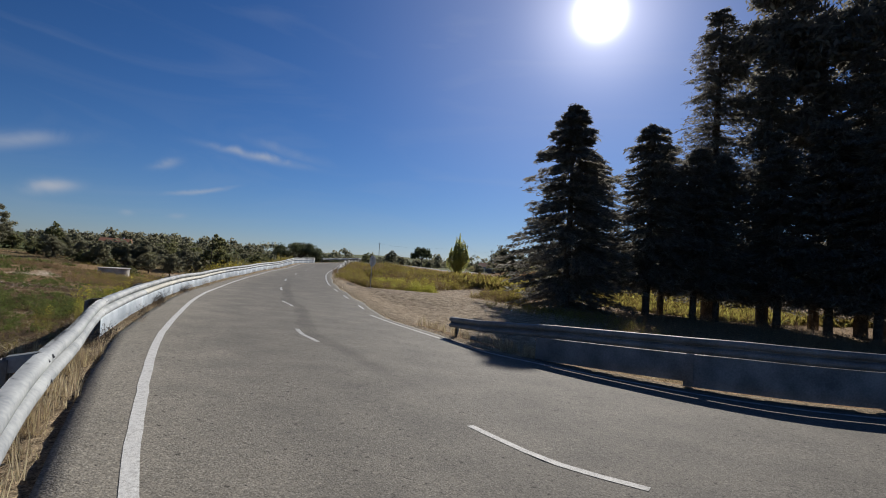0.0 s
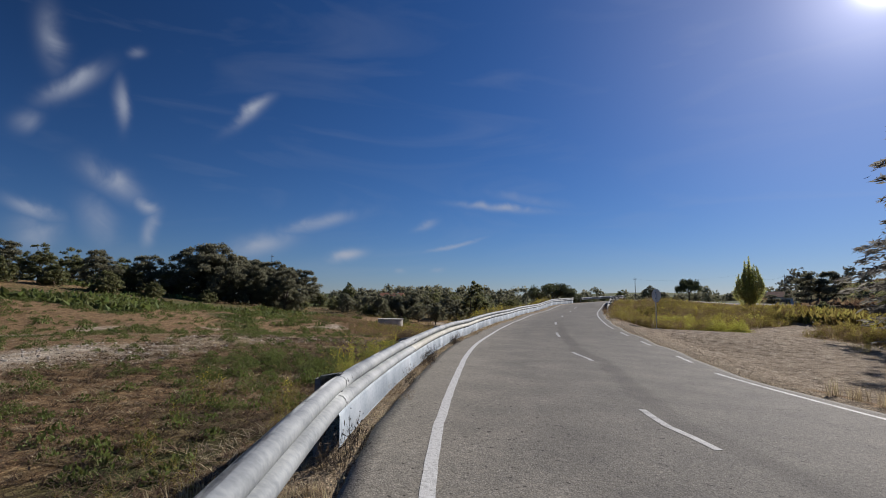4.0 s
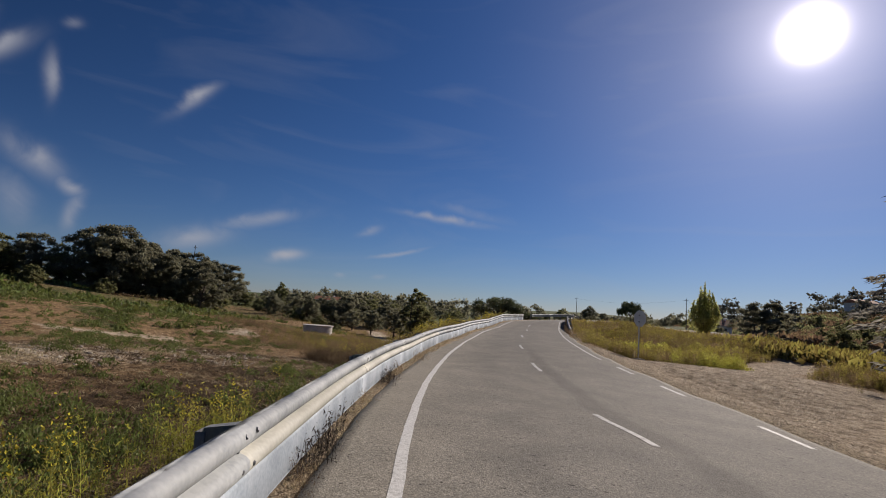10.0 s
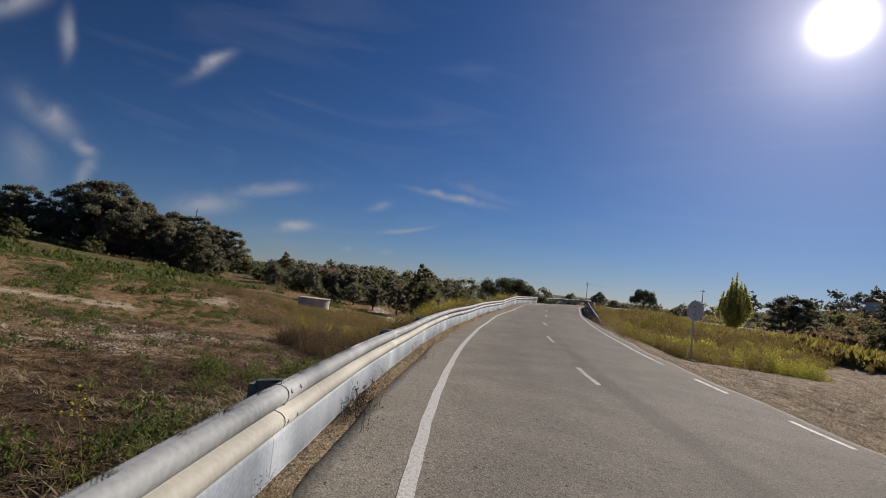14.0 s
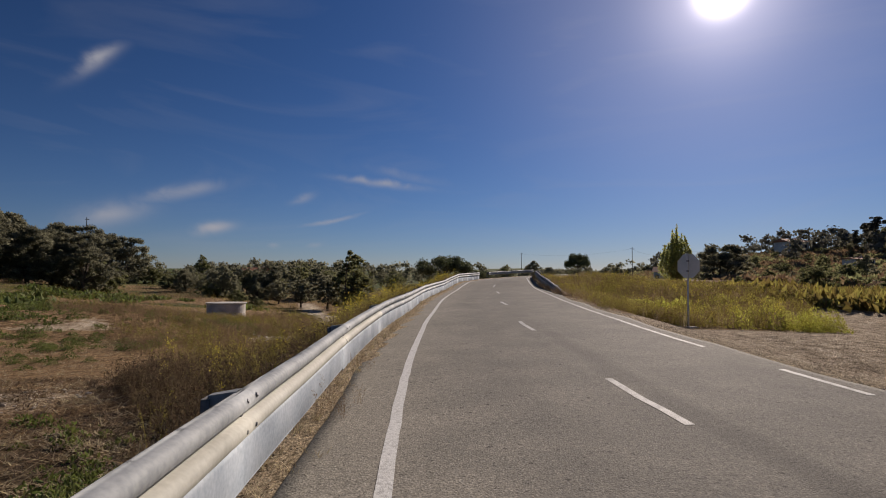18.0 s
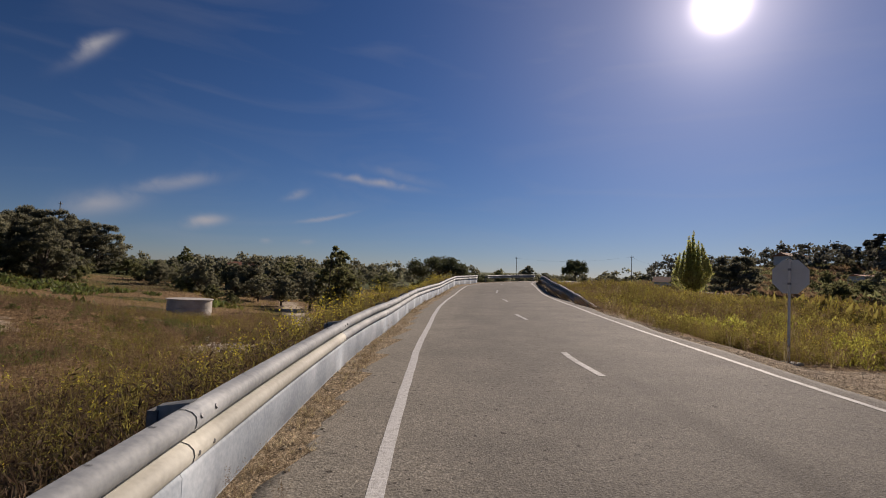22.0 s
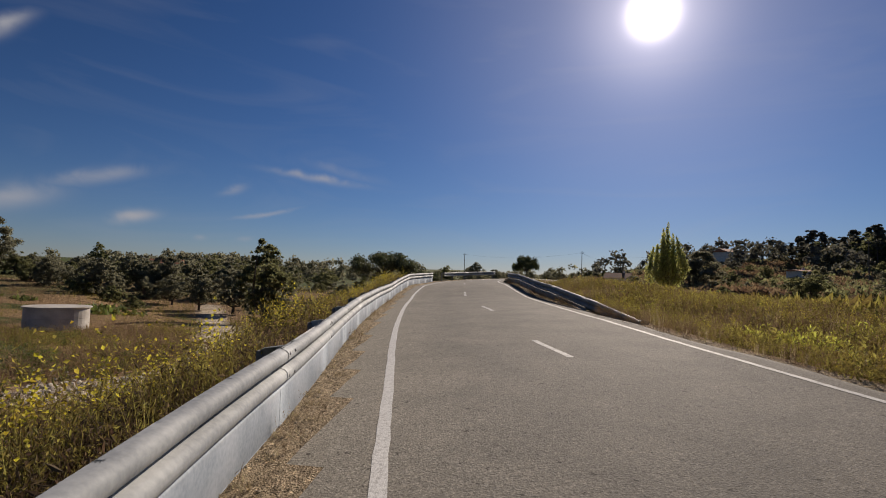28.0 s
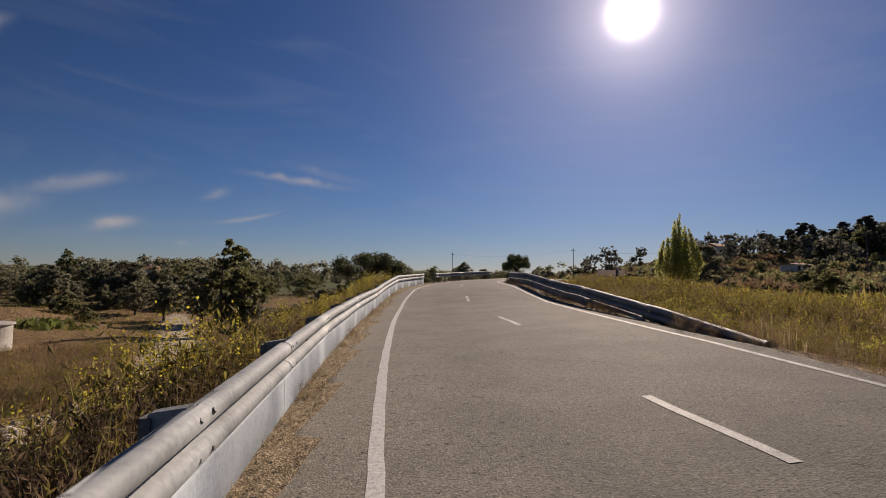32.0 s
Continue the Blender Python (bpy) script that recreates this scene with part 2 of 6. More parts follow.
def asphalt_material(name, tone):
    """Worn chip asphalt: pale stones and dark pits, polished wheel paths, faint patches, and lens falloff in the lane
    tone.
    """
    m = bpy.data.materials.new(name)
    m.use_nodes = True
    t = m.node_tree
    t.nodes.clear()
    out, b = t.nodes.new("ShaderNodeOutputMaterial"), t.nodes.new("ShaderNodeBsdfPrincipled")
    t.links.new(b.outputs[0], out.inputs[0])
    tc = t.nodes.new("ShaderNodeTexCoord")

    def tex(kind, scale, detail=4):
        n = t.nodes.new(kind)
        n.inputs["Scale"].default_value = scale
        if "Detail" in n.inputs:
            n.inputs["Detail"].default_value = detail
        t.links.new(tc.outputs["Object"], n.inputs["Vector"])
        return n.outputs[0]

    chips, pits, patch, wide_ = tex("ShaderNodeTexNoise", 52, 6), tex("ShaderNodeTexNoise", 14, 4), tex("ShaderNodeTexNoise", 1.1, 4), tex("ShaderNodeTexNoise", 0.16, 3)
    stones = t.nodes.new("ShaderNodeTexVoronoi")
    stones.inputs["Scale"].default_value = 38
    t.links.new(tc.outputs["Object"], stones.inputs["Vector"])

    def ramp(fac, stops):
        r = t.nodes.new("ShaderNodeValToRGB")
        e = r.color_ramp.elements
        while len(e) < len(stops):
            e.new(0.5)
        for i, (p, c) in enumerate(stops):
            e[i].position, e[i].color = p, (*c, 1)
        t.links.new(fac, r.inputs[0])
        return r.outputs[0]

    def times(a, c):
        n = t.nodes.new("ShaderNodeMixRGB")
        n.blend_type, n.inputs[0].default_value = "MULTIPLY", 1.0
        t.links.new(a, n.inputs[1])
        t.links.new(c, n.inputs[2])
        return n.outputs[0]

    k = tone
    col = ramp(chips, [(0.3, (0.11 * k, 0.103 * k, 0.088 * k)), (0.42, (0.2 * k, 0.188 * k, 0.163 * k)), (0.56, (0.25 * k, 0.236 * k, 0.207 * k)), (0.7, (0.37 * k, 0.352 * k, 0.312 * k))])
    col = times(col, ramp(stones.outputs["Color"], [(0.12, (0.84, 0.835, 0.83)), (0.5, (1.0, 1.0, 1.0)), (0.88, (1.2, 1.19, 1.17))]))
    col = times(col, ramp(pits, [(0.29, (0.25, 0.24, 0.23)), (0.345, (0.95, 0.95, 0.95)), (0.6, (1.06, 1.06, 1.05)), (0.75, (1.2, 1.19, 1.16))]))
    col = times(col, ramp(patch, [(0.3, (0.9, 0.9, 0.9)), (0.7, (1.07, 1.06, 1.05))]))
    col = times(col, ramp(wide_, [(0.35, (0.93, 0.93, 0.93)), (0.65, (1.05, 1.05, 1.05))]))
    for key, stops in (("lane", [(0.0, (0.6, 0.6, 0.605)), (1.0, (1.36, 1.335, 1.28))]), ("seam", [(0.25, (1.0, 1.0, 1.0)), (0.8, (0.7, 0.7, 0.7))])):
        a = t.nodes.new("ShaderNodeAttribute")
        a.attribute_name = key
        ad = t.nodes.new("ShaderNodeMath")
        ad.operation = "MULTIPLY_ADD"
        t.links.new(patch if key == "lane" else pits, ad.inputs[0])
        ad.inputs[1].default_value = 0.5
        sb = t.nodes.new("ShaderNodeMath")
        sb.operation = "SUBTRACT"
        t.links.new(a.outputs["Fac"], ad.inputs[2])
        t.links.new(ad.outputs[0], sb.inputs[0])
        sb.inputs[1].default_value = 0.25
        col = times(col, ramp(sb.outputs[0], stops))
    t.links.new(col, b.inputs["Base Color"])
    b.inputs["Roughness"].default_value, b.inputs["Specular IOR Level"].default_value = 0.85, 0.2
    bp = t.nodes.new("ShaderNodeBump")
    bp.inputs["Strength"].default_value, bp.inputs["Distance"].default_value = 0.7, 0.012
    t.links.new(chips, bp.inputs["Height"])
    t.links.new(bp.outputs[0], b.inputs["Normal"])
    return m


M["asphalt"] = asphalt_material("asphalt", 0.8)
M["paint_worn"] = material("worn_road_paint", [(0.22, 0.22, 0.21), (0.4, 0.4, 0.385), (0.52, 0.52, 0.5)], 5.0, 0.7, bump=0.25, fine_scale=60, fine_amount=1.0)
M["paint"] = material("road_paint", [(0.42, 0.41, 0.38), (0.66, 0.655, 0.62), (0.74, 0.735, 0.7)], 26.0, 0.6, bump=0.25, fine_scale=110, fine_amount=0.8)
M["steel"] = material("galvanised_steel", [(0.22, 0.24, 0.255), (0.33, 0.352, 0.362), (0.44, 0.46, 0.462)], 1.6, 0.75, 0.1, 0.08, fine_scale=24, spec=0.4)
M["steel_skirt"] = material("dusty_steel_sheet", [(0.23, 0.275, 0.325), (0.33, 0.385, 0.44), (0.45, 0.5, 0.55)], 1.6, 0.72, 0.08, 0.06, fine_scale=30, spec=0.45)
M["steel_dark"] = material("dark_steel", [(0.12, 0.125, 0.13), (0.2, 0.205, 0.21), (0.3, 0.3, 0.3)], 3.0, 0.55, 0.5, 0.1, fine_scale=30)
M["bark"] = material("bark", [(0.05, 0.04, 0.032), (0.1, 0.08, 0.062), (0.16, 0.13, 0.1)], 3, 0.9, bump=0.8, fine_scale=18)
M["oak"] = material("oak_leaves", [(0.15, 0.15, 0.1), (0.21, 0.205, 0.14), (0.29, 0.28, 0.19)], 0.6, 0.75, bump=0, spec=0.15, island=0.35, translucent=0.66)
M["olive"] = material("olive_leaves", [(0.19, 0.185, 0.125), (0.26, 0.255, 0.17), (0.34, 0.33, 0.23)], 0.8, 0.75, bump=0, spec=0.15, island=0.35, translucent=0.66)
M["shrub"] = material("shrub_leaves", [(0.13, 0.135, 0.06), (0.2, 0.205, 0.095), (0.29, 0.275, 0.14)], 0.8, 0.7, bump=0, island=0.45, translucent=0.66)
M["conifer"] = material("conifer_needles", [(0.15, 0.14, 0.12), (0.22, 0.21, 0.18), (0.3, 0.28, 0.24)], 0.8, 0.7, bump=0, island=0.4, translucent=0.6)
M["pine"] = material("pine_needles", [(0.075, 0.09, 0.045), (0.115, 0.13, 0.065), (0.17, 0.18, 0.095)], 0.8, 0.6, bump=0, island=0.4, translucent=0.35)
M["fennel"] = material("fennel_leaves", [(0.26, 0.25, 0.045), (0.4, 0.38, 0.075), (0.54, 0.5, 0.13)], 1.2, 0.7, bump=0, island=0.45, translucent=0.55)
# galvanised steel coloured darker, to stand for sides turned from the sun
M["shaded_steel"] = material("shaded_steel", [(0.14, 0.145, 0.15), (0.22, 0.225, 0.23), (0.32, 0.32, 0.32)], 2.0, 0.7, 0.2, 0.1, fine_scale=30)
M["steel_cream"] = material("weathered_zinc", [(0.39, 0.385, 0.335), (0.48, 0.475, 0.42), (0.57, 0.565, 0.5)], 1.1, 0.75, 0.05, 0.08, fine_scale=24, spec=0.4)
M["poplar"] = material("poplar_leaves", [(0.33, 0.34, 0.11), (0.47, 0.475, 0.17), (0.59, 0.585, 0.255)], 0.9, 0.5, bump=0, island=0.35, translucent=0.6)
M["eucalypt"] = material("eucalyptus_leaves", [(0.1, 0.1, 0.078), (0.15, 0.148, 0.115), (0.21, 0.205, 0.16)], 0.9, 0.6, bump=0, island=0.4, translucent=0.4)
M["weed"] = material("weed_leaves", [(0.17, 0.135, 0.04), (0.27, 0.22, 0.062), (0.39, 0.325, 0.1)], 1.2, 0.7, bump=0, island=0.5, translucent=0.5)
M["yellow"] = material("yellow_flowers", [(0.55, 0.44, 0.04), (0.7, 0.58, 0.07), (0.8, 0.68, 0.14)], 2, 0.7, bump=0, island=0.3, translucent=0.5)
M["greenplant"] = material("green_field_plants", [(0.1, 0.125, 0.034), (0.155, 0.185, 0.05), (0.235, 0.26, 0.085)], 1.2, 0.7, bump=0, island=0.45, translucent=0.4)
M["straw"] = material("dry_grass", [(0.32, 0.25, 0.15), (0.48, 0.39, 0.25), (0.64, 0.54, 0.37)], 1.5, 0.85, bump=0, island=0.4, translucent=0.45)
M["brownweed"] = material("dead_weed", [(0.15, 0.1, 0.06), (0.25, 0.17, 0.1), (0.36, 0.26, 0.16)], 1.5, 0.85, bump=0, island=0.4, translucent=0.45)
M["deadstem"] = material("dark_dead_stems", [(0.085, 0.058, 0.036), (0.15, 0.105, 0.063), (0.24, 0.175, 0.105)], 1.5, 0.85, bump=0, island=0.45, translucent=0.4)
M["gravel"] = material("gravel", [(0.25, 0.185, 0.12), (0.4, 0.31, 0.21), (0.54, 0.44, 0.32)], 0.7, 0.9, bump=0.6, fine_scale=40, fine_amount=1.0)
M["verge"] = material("gritty_verge", [(0.2, 0.155, 0.105), (0.38, 0.31, 0.22), (0.56, 0.47, 0.35)], 1.5, 0.9, bump=0.7, fine_scale=45, fine_amount=1.0)
M["rubble"] = material("pale_rubble", [(0.36, 0.31, 0.24), (0.54, 0.48, 0.39), (0.7, 0.64, 0.54)], 3.0, 0.9, bump=0.4, fine_scale=25, island=0.3)
M["concrete"] = material("concrete", [(0.4, 0.375, 0.335), (0.54, 0.51, 0.46), (0.66, 0.63, 0.57)], 2.0, 0.85, bump=0.3, fine_scale=30)
M["signback"] = material("grey_sign_back", [(0.58, 0.58, 0.56), (0.65, 0.65, 0.63), (0.72, 0.72, 0.7)], 2, 0.6, 0.1, 0.05)
M["white"] = material("white_wall", [(0.6, 0.58, 0.54), (0.72, 0.7, 0.66), (0.8, 0.78, 0.74)], 2, 0.8, bump=0.1)
M["tile"] = material("terracotta_roof", [(0.3, 0.12, 0.07), (0.42, 0.18, 0.1), (0.5, 0.25, 0.15)], 3, 0.8, bump=0.3)
M["glass"] = material("dark_window", [(0.02, 0.025, 0.03), (0.03, 0.035, 0.04), (0.05, 0.055, 0.06)], 2, 0.15, bump=0, spec=0.6)
M["wood"] = material("weathered_pole", [(0.1, 0.085, 0.07), (0.17, 0.15, 0.125), (0.24, 0.21, 0.18)], 3, 0.85, bump=0.4, fine_scale=20)


# ---- helpers for meshes ----
rng = np.random.default_rng(7)


def mesh_from(name, verts, faces, mat, smooth=False):
    me = bpy.data.meshes.new(name)
    me.from_pydata([tuple(map(float, v)) for v in verts], [], [tuple(map(int, f)) for f in faces])
    me.materials.append(mat)
    if smooth:
        me.polygons.foreach_set("use_smooth", [True] * len(me.polygons))
    me.update()
    return me


def big_mesh(name, verts, quads, mat, smooth=False):
    """A mesh from numpy arrays: verts (n, 3), quads (m, 4) or triangles (m, 3)."""
    verts, quads = np.asarray(verts, np.float32), np.asarray(quads, np.int32)
    me = bpy.data.meshes.new(name)
    k = quads.shape[1]
    me.vertices.add(len(verts))
    me.vertices.foreach_set("co", verts.ravel())
    me.loops.add(quads.size)
    me.loops.foreach_set("vertex_index", quads.ravel())
    me.polygons.add(len(quads))
    me.polygons.foreach_set("loop_start", np.arange(0, quads.size, k, dtype=np.int32))
    me.polygons.foreach_set("loop_total", np.full(len(quads), k, np.int32))
    me.polygons.foreach_set("use_smooth", np.full(len(quads), smooth))
    me.materials.append(mat)
    me.update(calc_edges=True)
    return me


def thing(name, label, category, group="", kind="", at=(0, 0, 0)):
    ob = new(name)
    ob.location = at
    return tagged(ob, label, category, group, kind)


def child(name, me, parent, label=""):
    ob = new(name, me)
    ob.parent = parent
    if label:
        ob["label"] = label
    return ob


def part(name, bm, mat, parent, label=""):
    me = bpy.data.meshes.new(name)
    bm.to_mesh(me)
    bm.free()
    me.materials.append(mat)
    return child(name, me, parent, label)


def catmull(points, step=0.5):
    """A smooth curve through the points, sampled about every step metres."""
    p = np.array(points, float)
    p = np.vstack([2 * p[0] - p[1], p, 2 * p[-1] - p[-2]])
    out = []
    for i in range(1, len(p) - 2):
        n = max(2, int(np.linalg.norm(p[i + 1] - p[i]) / step))
        for t in np.arange(n) / n:
            a, b, c, d = p[i - 1], p[i], p[i + 1], p[i + 2]
            out.append(0.5 * (2 * b + (c - a) * t + (2 * a - 5 * b + 4 * c - d) * t * t + (3 * b - a - 3 * c + d) * t ** 3))
    out.append(p[-2])
    return np.array(out)


def resample(curve, step):
    s = np.concatenate([[0], np.cumsum(np.linalg.norm(np.diff(curve, axis=0), axis=1))])
    n = max(2, int(round(s[-1] / step)) + 1)
    q = np.linspace(0, s[-1], n)
    return np.stack([np.interp(q, s, curve[:, k]) for k in range(curve.shape[1])], 1), q


def normals_left(curve):
    d = np.gradient(curve, axis=0)
    d /= np.linalg.norm(d, axis=1)[:, None]
    return np.stack([-d[:, 1], d[:, 0]], 1)


def road_z(x, y):
    """Height of the banked, climbing carriageway."""
    x, y = np.asarray(x, float), np.asarray(y, float)
    y = np.minimum(y, 62) + np.maximum(y - 62, 0) * 0.3
    u, v = np.clip(x, -22, 1.0) / 20, y / 20
    z = -1.158 * u * u - 0.086 * u * v + 0.192 * v * v + 0.015 * v ** 3
    xr = np.clip(x, -40, 1.0) + 0.12 * np.clip(x - 1.0, 0, 30)
    z = z + 0.0787 * (-0.944 * xr - 0.33 * y)
    # local rise and bank
    across_ = np.clip(np.interp(y, [0.0, 10.0, 20.0, 30.0, 40.0, 50.0, 60.0], [9.31, -2.14, -6.54, -9.46, -11.54, -13.21, -14.32]) - x, -5, 5)
    return z + across_ * np.interp(y, [0.0, 20.0, 40.0, 60.0], [-0.013, -0.008, -0.063, -0.058]) + np.interp(y, [-5.0, 5.0, 15.0, 25.0, 35.0, 45.0, 55.0, 65.0], [0.132, 0.076, 0.012, -0.005, 0.13, 0.167, -0.001, 0.19])


# ---- the road's edges ----
LEFT = [(14.85, -12.25), (6.19, -7.19), (1.37, -2.73), (-1.81, 1.82), (-3.52, 4.89), (-5.09, 8.03), (-6.28, 10.79), (-7.58, 14.05), (-8.64, 16.85), (-9.75, 20.17), (-10.62, 23.04), (-11.42, 25.93), (-12.15, 28.83), (-12.91, 32.25), (-13.53, 35.18), (-14.08, 38.12), (-14.64, 41.06), (-15.15, 44.01), (-15.6, 46.97), (-16.03, 49.94), (-16.38, 52.92), (-16.8, 57), (-17.0, 61), (-17.1, 65), (-17.0, 69), (-16.5, 73.5), (-15, 78), (-12, 83), (-6, 89), (6, 97)]
RIGHT = [(24, 9.8), (15, 8), (9.5, 7.35), (6.9, 7.35), (5.1, 7.95), (3.25, 9.5), (1.5, 11.5), (-0.4, 14.2), (-2.5, 17.7), (-3.29, 20.44), (-4.88, 25.17), (-6.38, 29.41), (-7.55, 33.25), (-8.93, 39.1), (-9.86, 44.02), (-10.69, 49.45), (-11.34, 54.4), (-11.95, 59.5), (-12.4, 64), (-12.6, 69), (-12.4, 73), (-11.3, 77), (-8.8, 81), (-3.4, 86), (8, 92)]
CENTRE = [(16, 1.5), (8, 1.2), (3.9, 2.85), (1.88, 3.7), (0.27, 5.25), (-2.76, 10.22), (-3.69, 11.97), (-5.48, 17.89), (-6.39, 19.67), (-8.24, 25.53), (-8.84, 27.52), (-10.15, 32.6), (-10.66, 34.53), (-11.61, 40.16), (-12.05, 41.91), (-12.86, 47.98), (-13.25, 50.05), (-14.05, 54.5), (-14.5, 60), (-14.8, 65), (-14.8, 70), (-14.3, 74.5), (-13, 78.5), (-10.3, 82.5), (-4.6, 87.6), (7, 94.5)]
left_line, left_s = resample(catmull(LEFT), 0.5)
right_line, right_s = resample(catmull(RIGHT), 0.5)
centre_line, centre_s = resample(catmull(CENTRE), 0.1)
left_n, right_n = normals_left(left_line), -normals_left(right_line)


def offset_curve(curve, n, d):
    return curve + n * (np.asarray(d)[:, None] if np.ndim(d) else d)


def nearest(curve, n, x, y):
    """Signed distance to the side n of the curve (along n positive), and the index of the nearest sample."""
    flat = np.stack([np.ravel(x), np.ravel(y)], 1)
    dist, idx = np.empty(len(flat)), np.empty(len(flat), int)
    for k in range(0, len(flat), 4000):
        d = flat[k:k + 4000, None, :] - curve[None]
        q = (d ** 2).sum(2)
        i = q.argmin(1)
        idx[k:k + 4000] = i
        dd = d[np.arange(len(i)), i]
        dist[k:k + 4000] = np.sqrt(q[np.arange(len(i)), i]) * np.sign((dd * n[i]).sum(1))
    return dist.reshape(np.shape(x)), idx.reshape(np.shape(x))


# ---- terrain ----
KNOTS = np.array([
    (-12, 4, -0.15), (-24, 8, 0.0), (-25, 17, 0.1), (-46, 26, 1.6), (-49, 16, 2.2), (-43, 33, 0.8), (-37, 41, -0.2), (-88, 43, 4.2), (-93, 28, 5.4), (-81, 57, 2.1), (-75, 66, 0.9), (-60, 73, -0.9), (-110, 60, 4.0), (-25, 35, -1.1), (-19.5, 42, -1.9), (-37, 59, -1.95), (-21.5, 50, -2.3), (-26, 64, -2.6),
    (-34, 77, -2.9), (-45, 85, -2.7), (-62, 80, -1.2), (-31, 101, -1.0), (-110, 120, 0.8), (-20, 86, -0.6), (-30, 150, -0.4), (3, 26, -0.65), (-2, 36, 0.1),
    (3, 46, -0.1), (0, 56, 0.8), (3, 81, 0.6), (-7, 62, 1.45), (10, 40, -1.1), (16, 107, -0.4), (25, 60, -2.0), (40, 30, -1.8), (60, 130, 1.5), (-5, 180, 1.6), (40, -40, -3), (-60, -40, 0.5), (12, 15, -1.2),
])


def smooth01(t):
    t = np.clip(t, 0, 1)
    return t * t * (3 - 2 * t)


def field_z(x, y):
    d2 = (np.asarray(x)[..., None] - KNOTS[:, 0]) ** 2 + (np.asarray(y)[..., None] - KNOTS[:, 1]) ** 2
    w = 1 / (d2 + 9) ** 1.6
    return (w * KNOTS[:, 2]).sum(-1) / w.sum(-1)


def lumps(x, y, s):
    return np.sin(x / s + 1.3 * np.sin(y / s * 0.7)) * np.cos(y / s * 1.1 + 0.8 * np.sin(x / s * 0.6 + 1))


def hills(x, y):
    """Distant ground: the wooded hill to the right and the rise beyond."""
    h = 16 * np.exp(-(((x - 150) / 75) ** 2 + ((y - 210) / 80) ** 2))
    h = h + 7 * np.exp(-(((x - 60) / 40) ** 2 + ((y - 230) / 50) ** 2))
    h = h + 2.2 * np.exp(-(((x + 135) / 45) ** 2 + ((y - 255) / 50) ** 2))
    r = np.hypot(x, y)
    return h + 14 * smooth01((r - 330) / 900) + 10 * smooth01((r - 300) / 500) * lumps(x, y, 130)


def terrain_parts(x, y):
    u, iu = nearest(left_line, left_n, x, y)
    v, iv = nearest(right_line, right_n, x, y)
    on_left = u > 0
    rz_l = road_z(left_line[iu, 0], left_line[iu, 1])
    rz_r = road_z(right_line[iv, 0], right_line[iv, 1])
    f = field_z(x, y) + 0.05 * lumps(x, y, 1.7) + 0.10 * lumps(x + 7, y - 3, 4.3) + hills(x, y)
    wl = 1.2 + 1.5 * np.abs(rz_l - f)
    zl = rz_l - 0.02 + (f - rz_l + 0.02) * smooth01((u - 1.25) / wl)
    wr = 1.2 + 2.5 * np.abs(rz_r - f)
    zr_ = rz_r - 0.03 + (f - rz_r + 0.03) * smooth01((v - 0.8) / wr)
    z = np.where(on_left, zl, zr_)
    inside = (u < 0.45) & (v < 0.3) & (np.hypot(x, y - 30) < 110)
    z = np.where(inside, road_z(x, y) - 0.12, z)
    return z, u, v


def ground_z(x, y):
    return terrain_parts(np.atleast_1d(np.asarray(x, float)), np.atleast_1d(np.asarray(y, float)))[0]


def spaced(lo, hi, step, far_lo, far_hi, grow=1.16):
    a = list(np.arange(lo, hi + 1e-6, step))
    s, p = step, hi
    while p < far_hi:
        s *= grow
        p += s
        a.append(p)
    s, p = step, lo
    while p > far_lo:
        s *= grow
        p -= s
        a.insert(0, p)
    return np.array(a)


gx = spaced(-48, 22, 0.35, -2600, 2600)
gy = spaced(-6, 100, 0.4, -1500, 2900)
GX, GY = np.meshgrid(gx, gy)
GZ, GU, GV = terrain_parts(GX, GY)
nx_, ny_ = len(gx), len(gy)
ii = np.arange(ny_ - 1)[:, None] * nx_ + np.arange(nx_ - 1)[None]
quads = np.stack([ii, ii + 1, ii + 1 + nx_, ii + nx_], -1).reshape(-1, 4)

# what the ground is covered with, and where its tone is darkened
layby_d = np.minimum.reduce([GY - (17.5 - 0.35 * (GX + 2)), (37.6 + 0.25 * (GX + 5.5)) - GY, 9.0 - GX])
layby = smooth01((layby_d + 0.6 + 0.5 * lumps(GX, GY, 0.9)) / 1.2) * (GV > 0.25)
track = np.exp(-((GX - (0.6 + 0.5 * (GY - 41))) / 2.2) ** 2) * (GY > 38) * (GY < 75) * (GV > 4)
grit = np.maximum(np.where(GU > 0, smooth01((1.5 - GU) / 0.5), 0) * (GU < 1.6), np.where(GV > 0, smooth01((1.1 - GV) / 0.4), 0) * (GV < 1.2))
# pale bare strips across the field on the left, and the dry wash below the olive trees


def bare_at(x, y):
    e = np.exp(-((x + 18.7 + 0.8 * lumps(x, y, 5) + 0.5 * lumps(x, y, 1.6)) / np.interp(y, [8, 18, 30], [3.1, 2.5, 1.5])) ** 2) * smooth01((y - 2) / 5) * smooth01((33 - y) / 7) * (0.72 + 0.4 * lumps(x + 2, y, 1.25))
    e = np.maximum(e, 0.7 * np.exp(-((x + 30 + 1.2 * lumps(x + 3, y, 7)) / 1.6) ** 2) * smooth01((y - 5) / 5) * smooth01((45 - y) / 6) * (lumps(x, y, 2.6) > 0.0))
    w = np.exp(-((x + 24.3 + 0.62 * np.maximum(y - 54, 0) - 0.1 * np.minimum(y - 54, 0) + 0.8 * lumps(x, y, 5)) / 1.5) ** 2) * (y > 43) * (y < 92)
    return np.maximum(e, w)


